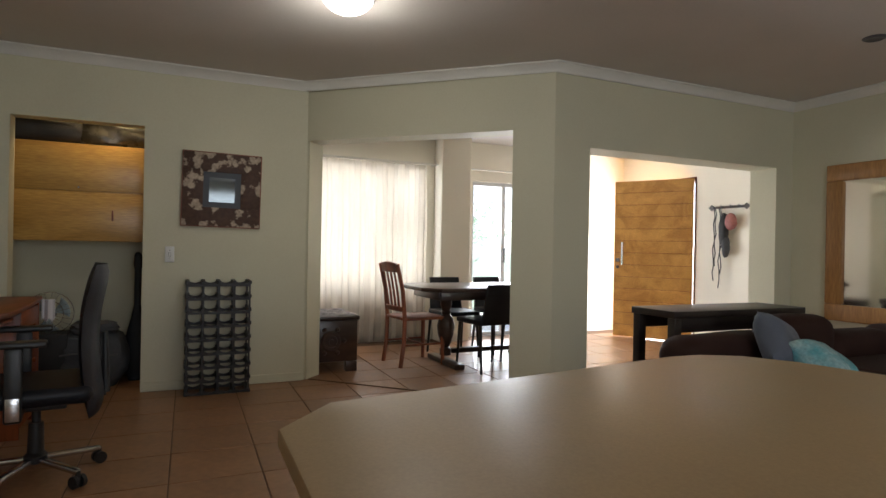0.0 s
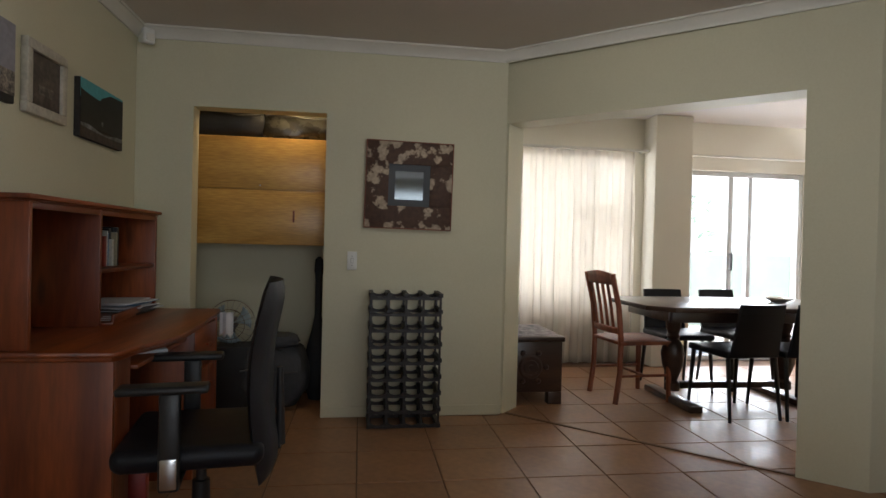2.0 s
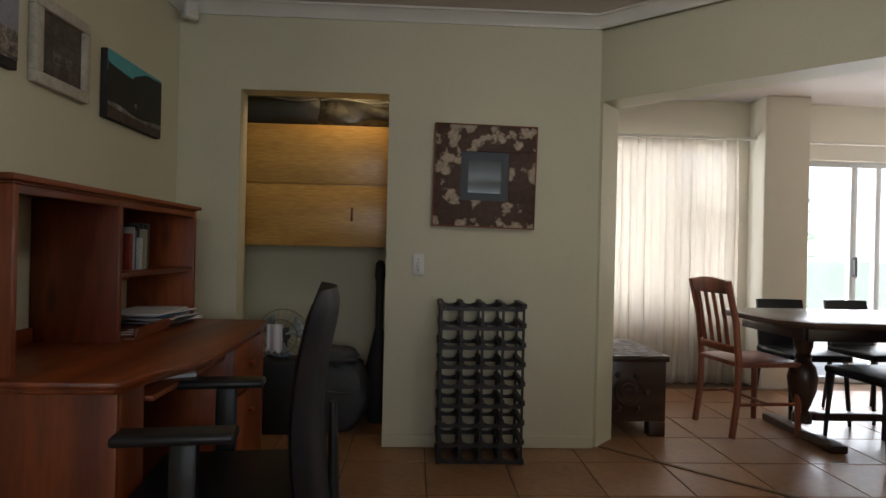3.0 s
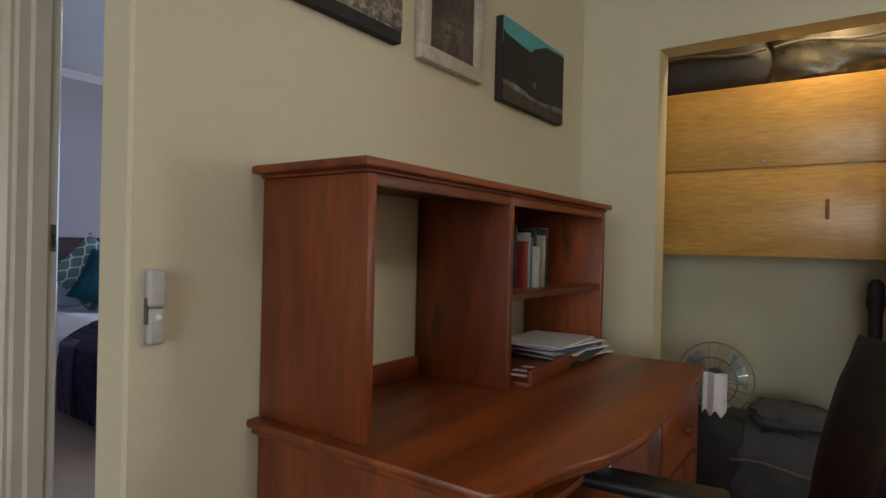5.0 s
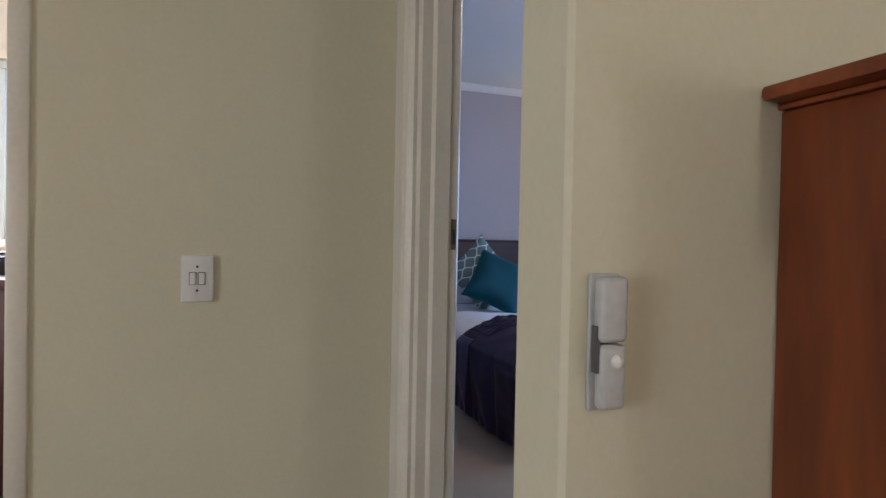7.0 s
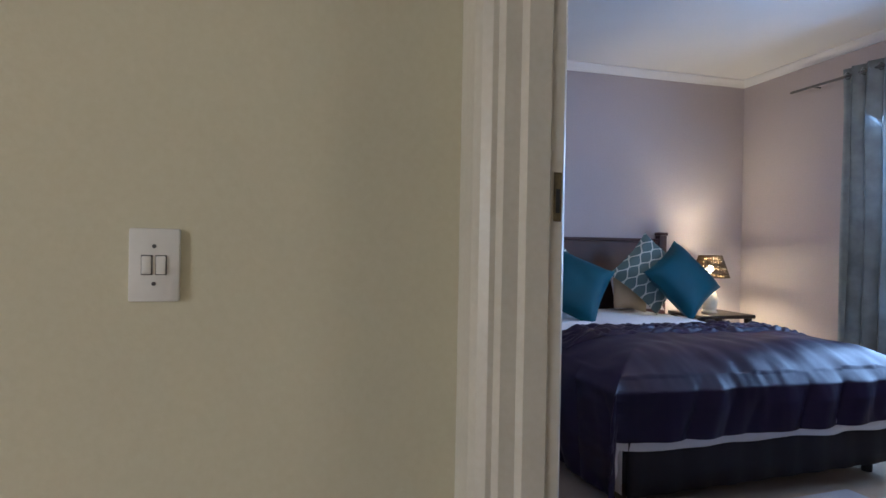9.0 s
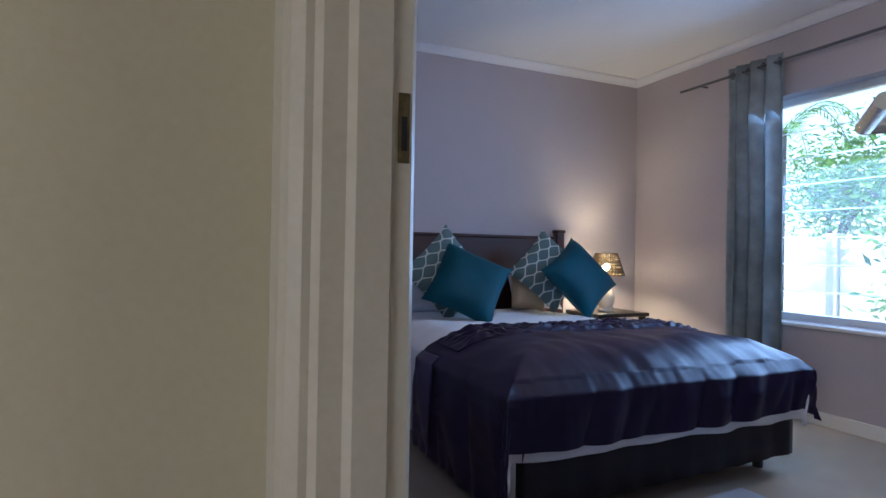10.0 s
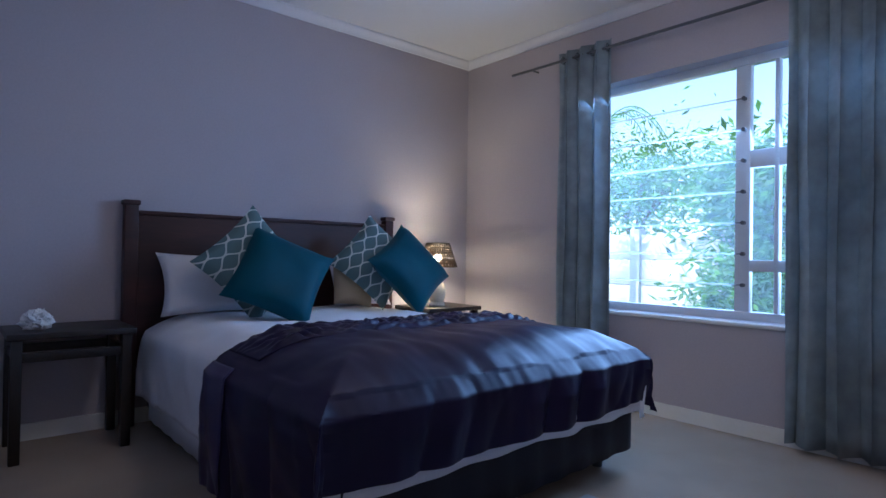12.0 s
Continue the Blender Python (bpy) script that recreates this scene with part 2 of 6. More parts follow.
def leaf_cloth(name, colour, share, hue=0.45):
    """Thin green leaves that also glow with the light from behind."""
    m = mat(name, colour, 0.5, vary=0.2, scale=2, grain=10, bump=0.0, island=hue)
    n, link = m.node_tree.nodes, m.node_tree.links.new
    b = n["Principled BSDF"]
    tra, mx = n.new("ShaderNodeBsdfTranslucent"), n.new("ShaderNodeMixShader")
    link(b.inputs["Base Color"].links[0].from_socket, tra.inputs["Color"])
    mx.inputs[0].default_value = share
    link(b.outputs[0], mx.inputs[1])
    link(tra.outputs[0], mx.inputs[2])
    link(mx.outputs[0], n["Material Output"].inputs[0])
    return m


def hazy_glass(name, share):
    """Clear glass, part translucent to imitate the haze of daylight glare."""
    m = bpy.data.materials.new(name)
    m.use_nodes = True
    n, link = m.node_tree.nodes, m.node_tree.links.new
    clear, tra, gl = n.new("ShaderNodeBsdfTransparent"), n.new("ShaderNodeBsdfTranslucent"), n.new("ShaderNodeBsdfGlossy")
    gl.inputs["Roughness"].default_value = 0.02
    fr = n.new("ShaderNodeFresnel")
    fr.inputs["IOR"].default_value = 1.35
    haze = n.new("ShaderNodeTexNoise")
    haze.inputs["Scale"].default_value, haze.inputs["Detail"].default_value = 2.2, 6
    rng = n.new("ShaderNodeMapRange")
    rng.inputs[3].default_value, rng.inputs[4].default_value = share * 0.6, share * 1.4
    link(haze.outputs["Fac"], rng.inputs[0])
    a, b = n.new("ShaderNodeMixShader"), n.new("ShaderNodeMixShader")
    tra.inputs["Color"].default_value = (0.85, 0.90, 0.92, 1)
    link(rng.outputs[0], a.inputs[0])
    link(clear.outputs[0], a.inputs[1])
    link(tra.outputs[0], a.inputs[2])
    link(fr.outputs[0], b.inputs[0])
    link(a.outputs[0], b.inputs[1])
    link(gl.outputs[0], b.inputs[2])
    link(b.outputs[0], n["Material Output"].inputs[0])
    return m


BLUECURT = leaf_cloth("grey_blue_curtain_cloth", (0.36, 0.42, 0.44), 0.24, hue=0.0)
# the translucent share stands in for the bright glare veiling the windows
PANE = hazy_glass("hazy_window_pane", 0.034)
BARGLASS = hazy_glass("clear_burglar_bar_plastic", 0.30)
LEAF = leaf_cloth("thin_green_leaves", (0.10, 0.26, 0.055), 0.45)
SENSORPL = mat("greyed_white_plastic", (0.50, 0.50, 0.49), 0.45, vary=0.06, scale=30, grain=90, bump=0.1)
MIRROR = mat("mirror_silver", (0.86, 0.87, 0.86), 0.02, 1.0, vary=0.0, scale=3, grain=10, bump=0.0)
LAMPGLASS = glow("lit_lamp_glass", (1.0, 0.94, 0.82), 4.0)
BULB = glow("lit_bulb", (1.0, 0.82, 0.5), 25.0)
MATBOARD = mat("grey_mat_board", (0.09, 0.10, 0.115), 0.7, vary=0.05, scale=8, grain=140, bump=0.1)
RED = mat("red_plastic", (0.35, 0.03, 0.02), 0.4, vary=0.08, scale=8, grain=60, bump=0.05)


# ---- mesh helpers ----
def cube(bm, a, b, bevel=0.0, seg=1, m=None):
    """A box from corner a to corner b, its edges rounded by bevel."""
    c = [(a[i] + b[i]) / 2 for i in range(3)]
    s = [abs(b[i] - a[i]) for i in range(3)]
    made = bmesh.ops.create_cube(bm, size=1.0, matrix=Matrix.LocRotScale(c, None, s))["verts"]
    if bevel:
        edges = list({e for v in made for e in v.link_edges})
        r = bmesh.ops.bevel(bm, geom=edges, offset=min(bevel, min(s) * 0.45), segments=seg, affect='EDGES', profile=0.5)
        made = list({v for f in r["faces"] for v in f.verts} | {v for v in made if v.is_valid})
    if m is not None:
        bmesh.ops.transform(bm, matrix=m, verts=made)
    return made


def rod(bm, p, q, r, r2=None, seg=12):
    """A round bar from p to q."""
    p, q = Vector(p), Vector(q)
    d = q - p
    m = Matrix.Translation((p + q) / 2) @ d.to_track_quat('Z', 'Y').to_matrix().to_4x4()
    return bmesh.ops.create_cone(bm, cap_ends=True, segments=seg, radius1=r, radius2=r if r2 is None else r2, depth=d.length, matrix=m)["verts"]


def lathe(bm, profile, centre, seg=20):
    """A turned shape: (radius, height) pairs round a vertical axis."""
    rings = []
    for r, z in profile:
        rings.append([bm.verts.new((centre[0] + r * math.cos(2 * math.pi * i / seg), centre[1] + r * math.sin(2 * math.pi * i / seg), centre[2] + z)) for i in range(seg)])
    for a, b in zip(rings, rings[1:]):
        for i in range(seg):
            bm.faces.new((a[i], a[(i + 1) % seg], b[(i + 1) % seg], b[i]))
    bm.faces.new(list(reversed(rings[0])))
    bm.faces.new(rings[-1])


def prism(bm, outline, z0, z1, bevel=0.0):
    """An upright block over a flat outline."""
    low = [bm.verts.new((x, y, z0)) for x, y in outline]
    high = [bm.verts.new((x, y, z1)) for x, y in outline]
    k = len(outline)
    faces = [bm.faces.new(high), bm.faces.new(list(reversed(low)))]
    for i in range(k):
        faces.append(bm.faces.new((low[i], low[(i + 1) % k], high[(i + 1) % k], high[i])))
    bmesh.ops.recalc_face_normals(bm, faces=faces)
    if bevel:
        edges = [e for e in faces[0].edges] + [e for e in faces[1].edges]
        bmesh.ops.bevel(bm, geom=edges, offset=bevel, segments=2, affect='EDGES', profile=0.5)


def sheet(bm, nu, nv, f, closed=False):
    """A grid of nu by nv cells through the function f(u, v)."""
    g = [[bm.verts.new(f(i / nu, j / nv)) for j in range(nv + 1)] for i in range(nu + 1)]
    for i in range(nu):
        for j in range(nv):
            bm.faces.new((g[i][j], g[i + 1][j], g[i + 1][j + 1], g[i][j + 1]))
    return g


def part(name, bm, material, parent=None, label="", smooth=False, thick=0.0):
    me = bpy.data.meshes.new(name)
    bmesh.ops.recalc_face_normals(bm, faces=bm.faces) if thick else None
    bm.to_mesh(me)
    bm.free()
    me.materials.append(material)
    if smooth:
        for p in me.polygons:
            p.use_smooth = True
        me.set_sharp_from_angle(angle=radians(40))
    ob = new(name, me)
    if thick:
        mod = ob.modifiers.new("thickness", 'SOLIDIFY')
        mod.thickness, mod.offset = thick, 0.0
    if parent is not None:
        ob.parent = parent
    if label:
        ob["label"] = label
    return ob


def thing(name, label, category, at=(0, 0, 0), turn=0, group="", kind=""):
    ob = new(name)
    ob.empty_display_size = 0.1
    ob.matrix_world = pose(*at, 0, 0, turn)
    return tagged(ob, label, category, group, kind)


def box_part(name, a, b, material, parent=None, bevel=0.004, seg=2, label="", m=None):
    bm = bmesh.new()
    cube(bm, a, b, bevel, seg, m)
    return part(name, bm, material, parent, label, smooth=bool(bevel))


def structure(name, boxes, material, label, category, bevel=0.0):
    bm = bmesh.new()
    for a, b in boxes:
        cube(bm, a, b, bevel)
    return tagged(part(name, bm, material), label, category, kind="structure")


# ---- the shell ----
CZ = 2.42                      # ceiling height
NY, WX = 6.995, -1.555         # living room: north and west wall faces
floor = structure("floor", [((-5.75, -1.2, -0.12), (5.62, 8.76, -0.008))], GROUT, "brown grouted concrete bed under terracotta tiles", "floor")
ceiling = structure("ceiling", [((-1.665, -1.1, CZ), (5.7, 8.9, CZ + 0.1)), ((-4.6, -1.1, CZ), (-1.665, 5.19, CZ + 0.1))], CEIL, "plain warm white plaster ceiling", "ceiling")
bedroom_ceiling = structure("ceiling_bedroom", [((-5.75, 5.19, CZ), (-1.665, 8.7, CZ + 0.1))], BEDCEIL, "plain white bedroom ceiling", "ceiling")

# north wall with the storage alcove's opening
CL0, CL1, CLZ = -1.222, -0.412, 1.95
structure("wall_north", [((-1.665, NY, 0), (CL0, NY + 0.13, CZ)), ((CL1, NY, 0), (0.77, NY + 0.13, CZ)), ((CL0, NY, CLZ), (CL1, NY + 0.13, CZ))],
          CREAM, "cream painted plaster wall with a doorless opening", "wall")
structure("wall_alcove", [((-1.5, 7.78, 0), (-0.1, 7.88, CZ)), ((-1.5, NY + 0.13, 0), (-1.4, 7.78, CZ)), ((-0.2, NY + 0.13, 0), (-0.1, 7.78, CZ))],
          CREAM, "pale painted wall inside the storage alcove", "wall")
structure("wall_west", [((-1.660, 5.018, 0), (WX, NY, CZ))], CREAM, "thick cream painted wall behind the desk", "wall", bevel=0.006)
# diagonal wall to the dining room
DA, DB = Vector((0.77, 7.035, 0)), Vector((2.238, 5.642, 0))
dd = (DB - DA).normalized()
dn = Vector((-dd.y, dd.x, 0))       # towards the dining room
if dn.y < 0:
    dn = -dn


def diag(bm, s0, s1, z0, z1, t=0.20):
    a, b = DA + dd * s0, DA + dd * s1
    prism(bm, [(a.x, a.y), (b.x, b.y), (b.x + dn.x * t, b.y + dn.y * t), (a.x + dn.x * t, a.y + dn.y * t)], z0, z1)


DL = (DB - DA).length
bm = bmesh.new()
diag(bm, 0.0, 0.030, 0, 1.95)
diag(bm, 0.0, DL - 0.30, 1.955, CZ)
tagged(part("wall_diagonal", bm, CREAM), "cream painted diagonal header above the dining opening", "wall", kind="structure")
bm = bmesh.new()
pb = DA + dd * (DL - 0.30)
q = pb + dn * 0.20
prism(bm, [(pb.x, pb.y), (DB.x, DB.y), (2.552, 5.648), (2.552, 5.90), (q.x + 0.02, q.y)], 0, CZ)
tagged(part("pillar", bm, CREAM), "cream painted angled plaster pillar", "pillar", kind="structure")
structure("wall_entrance", [((2.552, 5.648, 1.845), (4.54, 5.90, CZ)), ((4.54, 5.648, 0), (4.75, 5.90, CZ))], CREAM, "cream painted wall with a wide opening to the entrance hall", "wall")
structure("wall_east", [((4.75, -1.1, 0), (4.9, 5.90, CZ))], CREAM, "cream painted living room wall", "wall")
# dining room and entrance hall
structure("wall_dining_north", [((0.55, 8.66, 0), (1.0, 8.86, CZ)), ((1.0, 8.66, 0), (2.5, 8.86, 0.55)), ((1.0, 8.66, 2.05), (2.5, 8.86, CZ)), ((2.5, 8.66, 0), (3.12, 8.86, CZ)),
          ((3.12, 8.66, 1.945), (4.42, 8.86, CZ)), ((4.42, 8.66, 0), (5.5, 8.86, CZ))], PALE, "off-white painted wall with a window and sliding door", "wall")
structure("pier", [((2.60, 8.42, 0), (2.98, 8.66, CZ))], PALE, "off-white painted plaster pier", "pier", bevel=0.006)
structure("wall_dining_west", [((0.55, 7.125, 0), (0.75, 8.66, CZ))], PALE, "off-white painted dining room side wall", "wall")
structure("wall_hall_east", [((5.5, 5.648, 0), (5.65, 7.38, CZ)), ((5.5, 8.36, 0), (5.65, 8.86, CZ)), ((5.5, 7.38, 2.02), (5.65, 8.36, CZ)), ((4.9, 5.648, 0), (5.5, 5.9, CZ))],
          PALE, "off-white painted hall wall with the front doorway", "wall")
# lobby, kitchen and south side
structure("wall_lobby", [((-2.77, 4.27, 0), (-2.65, 5.155, CZ)), ((-2.77, 3.45, 2.03), (-2.65, 4.27, CZ)), ((-2.77, -1.1, 0), (-2.65, 3.45, CZ))], CREAM, "cream painted lobby wall with marks and a kitchen doorway", "wall")
structure("wall_kitchen", [((-4.6, 4.95, 0), (-2.77, 5.19, CZ)), ((-4.6, 2.2, 0), (-4.5, 3.1, CZ)), ((-4.6, 4.1, 0), (-4.5, 4.95, CZ)), ((-4.6, 3.1, 0), (-4.5, 4.1, 1.02)),
          ((-4.6, 3.1, 1.95), (-4.5, 4.1, CZ)), ((-4.6, 2.1, 0), (-2.77, 2.2, CZ))], mat("kitchen_wall_paint", (0.66, 0.56, 0.46), 0.5, vary=0.03), "warm white kitchen wall", "wall")
structure("wall_south", [((-2.77, -1.2, 0), (-0.4, -1.08, CZ)), ((2.2, -1.2, 0), (4.9, -1.08, CZ)), ((-0.4, -1.2, 0), (2.2, -1.08, 0.45)), ((-0.4, -1.2, 2.1), (2.2, -1.08, CZ))],
          CREAM, "cream painted wall with a wide window", "wall")
# bedroom shell
BX, BY = -5.612, 8.421
structure("wall_bedroom_west", [((BX - 0.12, 5.157, 0), (BX, BY + 0.22, CZ))], BEDPAINT, "mauve grey painted bedroom wall", "wall")
structure("wall_bedroom_north", [((BX, BY, 0), (-4.62, BY + 0.22, CZ)), ((-2.72, BY, 0), (-1.66, BY + 0.22, CZ)), ((-4.62, BY, 0), (-2.72, BY + 0.22, 0.585)), ((-4.62, BY, 1.985), (-2.72, BY + 0.22, CZ))],
          BEDPAINT, "mauve grey painted wall with a window", "wall")
structure("wall_bedroom_south", [((BX, 5.157, 0), (-2.652, 5.269, CZ)), ((-2.648, 5.159, 2.06), (-1.812, 5.269, CZ)), ((-1.812, 5.159, 0), (-1.667, 5.269, CZ))], CREAM, "painted wall round the bedroom door", "wall")
structure("wall_bedroom_lining", [((BX, 5.27, 0), (-2.652, 5.282, CZ)), ((-1.680, 5.283, 0), (-1.667, BY, CZ)), ((-2.648, 5.27, 2.06), (-1.812, 5.282, CZ)), ((-1.812, 5.27, 0), (-1.682, 5.282, CZ))], BEDPAINT, "mauve grey painted bedroom walls beside the door", "wall")
structure("carpet", [((BX, 5.247, -0.006), (-1.682, BY, 0.006))], CARPET, "beige loop pile bedroom carpet", "carpet")


def moulding(name, pts, material, drop=0.07, out=0.06, label="white plaster cornice", flip=1):
    """A cornice along a line under the ceiling; the room lies to its right-hand side."""
    bm = bmesh.new()
    prof = [(0.0, -drop), (0.012, -drop), (0.016, -drop * 0.72), (0.035, -drop * 0.38), (out * 0.8, -drop * 0.18), (out, -0.012), (out, 0.0), (0.0, 0.0)]
    rows = []
    k = len(pts)
    for i, p in enumerate(pts):
        p = Vector((*p, 0))
        d0 = (Vector((*pts[i], 0)) - Vector((*pts[i - 1], 0))).normalized() if i else None
        d1 = (Vector((*pts[i + 1], 0)) - Vector((*pts[i], 0))).normalized() if i < k - 1 else None
        n0 = Vector((d0.y, -d0.x, 0)) if d0 else None
        n1 = Vector((d1.y, -d1.x, 0)) if d1 else None
        n = n0 if n1 is None else n1 if n0 is None else (n0 + n1) / (1 + n0.dot(n1))
        rows.append([bm.verts.new(p + n * (o + 0.001) + Vector((0, 0, CZ - 0.002 + z))) for o, z in prof])
    for a, b in zip(rows, rows[1:]):
        for i in range(len(prof)):
            bm.faces.new((a[i], b[i], b[(i + 1) % len(prof)], a[(i + 1) % len(prof)]))
    bm.faces.new(rows[0])
    bm.faces.new(list(reversed(rows[-1])))
    bmesh.ops.recalc_face_normals(bm, faces=bm.faces)
    return tagged(part(name, bm, material, smooth=True), label, "cornice", kind="structure")


moulding("cornice", [(WX, 5.018), (WX, NY), (0.755, NY), (DB.x, DB.y), (4.75, 5.648), (4.75, -1.08)], TRIM)
moulding("cornice_bedroom", [(-2.6, 5.282), (BX, 5.282), (BX, BY), (-1.682, BY)], BEDCEIL, 0.055, 0.05, "white bedroom cornice")


def skirting(name, a, b, material, label, h=0.07, t=0.012):
    """A skirting board along a wall; the room lies to the right of a to b."""
    a, b = Vector((*a, 0)), Vector((*b, 0))
    d = (b - a).normalized()
    n = Vector((d.y, -d.x, 0))
    bm = bmesh.new()
    prism(bm, [tuple((a + n * 0.001)[:2]), tuple((b + n * 0.001)[:2]), tuple((b + n * t)[:2]), tuple((a + n * t)[:2])], 0.001, h, 0.004)
    return tagged(part(name, bm, material), label, "skirting board", kind="structure")


skirting("baseboard", (CL1, NY), (0.75, NY), CREAM, "cream painted skirting under the wine rack wall")
skirting("baseboard", (-1.555, NY), (CL0, NY), CREAM, "cream painted skirting behind the desk")
skirting("baseboard", (-5.61, BY), (-1.78, BY), TRIM, "white skirting under the bedroom window", 0.085)
skirting("baseboard", (BX, 5.307), (BX, BY - 0.013), TRIM, "white skirting behind the bed", 0.085)


# ---- living room: openings, fixtures ----
def window(name, label, at, turn, w, z0, z1, bars=(), rails=(), deep=0.05, fr=0.05, burglar=0):
    """An aluminium window: frame, mullions at bars, transoms (x0, x1, z) at rails, panes between; local x along the wall."""
    win = thing(name, label, "window", (*at, 0), turn, kind="structure")
    for a, b in (((0, z0), (w, z0 + fr)), ((0, z1 - fr), (w, z1)), ((0, z0 + fr), (fr, z1 - fr)), ((w - fr, z0 + fr), (w, z1 - fr))):
        box_part("window_frame", (a[0], 0, a[1]), (b[0], deep, b[1]), ALU, win, 0.004)
    for x, t in bars:
        box_part("mullion", (x - t / 2, 0.002, z0 + fr), (x + t / 2, deep - 0.002, z1 - fr), ALU, win, 0.004)
    for x0, x1, z, t in rails:
        box_part("transom", (x0, 0.004, z - t / 2), (x1, deep - 0.004, z + t / 2), ALU, win, 0.004)
    xs = [fr] + [x for x, t in bars] + [w - fr]
    for x0, x1 in zip(xs, xs[1:]):
        p = box_part("pane", (x0, deep * 0.5 - 0.003, z0 + fr), (x1, deep * 0.5 + 0.003, z1 - fr), PANE, win, 0)
        p.visible_shadow = False
    return win


def switch_plate(at, turn, w, h, rockers, label):
    sw = thing("light_switch", label, "light switch", at, turn)
    box_part("plate", (-w / 2, -0.011, -h / 2), (w / 2, 0, h / 2), WHITEPL, sw, 0.003)
    for i in range(rockers):
        x = (i - (rockers - 1) / 2) * 0.021
        box_part("rocker", (x - 0.0085, -0.0125, -0.016), (x + 0.0085, -0.0112, 0.016), GREYPL, sw, 0.001)
        box_part("rocker_face", (x - 0.007, -0.0165, -0.0145), (x + 0.007, -0.0126, 0.0145), WHITEPL, sw, 0.002)
    for s in (-1, 1):
        bm = bmesh.new()
        rod(bm, (0, -0.0125, s * 0.030), (0, -0.010, s * 0.030), 0.0033, seg=10)
        part("screw", bm, GREYPL, sw)
    return sw


switch_plate((-0.232, NY, 1.012), 0, 0.062, 0.118, 1, "white plastic light switch on the cream wall")
switch_plate((-2.65, 4.629, 0.985), 90, 0.075, 0.117, 2, "white double rocker switch on the lobby wall")

# two-part white sensor on the end of the thick wall
sen = thing("door_sensor", "white plastic sensor with a dark window on the wall", "sensor", (WX, 5.064, 0.996), 0)
box_part("back_plate", (0, -0.0205, -0.069), (0.006, 0.014, 0.066), SENSORPL, sen, 0.002)
box_part("upper_case", (0.0062, -0.0185, 0.000), (0.024, 0.0125, 0.064), SENSORPL, sen, 0.006, 3)
box_part("lower_case", (0.0062, -0.0165, -0.066), (0.022, 0.0125, -0.002), SENSORPL, sen, 0.006, 3)
box_part("dark_window", (0.008, -0.0205, -0.030), (0.017, -0.0160, 0.016), GREYPL, sen, 0.001)
bm = bmesh.new()
bmesh.ops.create_uvsphere(bm, u_segments=12, v_segments=8, radius=0.007, matrix=Matrix.Translation((0.0215, 0.000, -0.018)))
part("lens_dome", bm, WHITEPL, sen, smooth=True)

pir = thing("alarm_detector", "small white alarm detector in the ceiling corner", "alarm detector", (-1.46, 6.90, 2.33), 45)
box_part("case", (-0.035, -0.02, -0.045), (0.035, 0.025, 0.045), WHITEPL, pir, 0.012, 3)
box_part("lens", (-0.022, -0.027, -0.030), (0.022, -0.019, 0.012), TRIM, pir, 0.004)
box_part("bracket", (-0.012, 0.024, -0.02), (0.012, 0.10, 0.02), WHITEPL, pir, 0.003)

dome = thing("ceiling_light", "lit round glass dome light on the ceiling", "ceiling light", (0.64, 5.24, CZ), 0)
bm = bmesh.new()
lathe(bm, [(0.14, -0.025), (0.145, -0.012), (0.145, -0.001)], (0, 0, 0), 28)
part("rim", bm, CHROME, dome, smooth=True)
bm = bmesh.new()
lathe(bm, [(0.012, -0.095), (0.06, -0.088), (0.10, -0.068), (0.128, -0.040), (0.134, -0.026)], (0, 0, 0), 28)
o = part("glass_dome", bm, LAMPGLASS, dome, smooth=True)
o.visible_shadow = False
bdome = thing("ceiling_light", "lit round glass light on the bedroom ceiling", "ceiling light", (-3.35, 6.717, CZ), 0)
bm = bmesh.new()
lathe(bm, [(0.012, -0.095), (0.06, -0.088), (0.10, -0.068), (0.128, -0.040), (0.134, -0.001)], (0, 0, 0), 28)
o = part("glass_dome", bm, LAMPGLASS, bdome, smooth=True)
o.visible_shadow = False
vent = thing("ceiling_spot", "small recessed dark ceiling spot", "ceiling light", (3.677, 4.392, CZ), 0)
bm = bmesh.new()
lathe(bm, [(0.03, -0.004), (0.05, -0.012), (0.062, -0.006), (0.065, -0.001)], (0, 0, 0), 24)
part("ring", bm, GREYPL, vent, smooth=True)

# white steel post near the counter
post = thing("steel_post", "white painted slim steel post from floor to ceiling", "post", (-0.60, 3.85, 0), 12)
box_part("tube", (-0.013, -0.012, 0.006), (0.013, 0.012, CZ - 0.001), STEELWHITE, post, 0.004, 2)
box_part("foot_plate", (-0.04, -0.03, 0.0), (0.04, 0.03, 0.006), STEELWHITE, post, 0.002)
for xa, xb in ((0.0125, 0.026), (-0.030, -0.0125)):
    bm = bmesh.new()
    rod(bm, (xa, 0, 1.02), (xb, 0, 1.02), 0.006, seg=12)
    part("bolt", bm, CHROME, post, smooth=True)

# kitchen counter end
ctr = thing("kitchen_counter", "beige laminate counter top with a clipped corner", "counter", (0, 0, 0))
bm = bmesh.new()
prism(bm, [(0.03, 1.3), (1.78, 1.3), (1.78, 2.70), (1.66, 3.20), (1.60, 3.42), (1.52, 3.55), (1.40, 3.61), (1.28, 3.615), (0.165, 3.445), (0.04, 3.30)], 0.727, 0.765, 0.006)
part("worktop", bm, COUNTER, ctr, smooth=True)
box_part("base", (0.25, 1.4, 0.0), (1.45, 3.15, 0.7265), CREAM, ctr, 0.004)

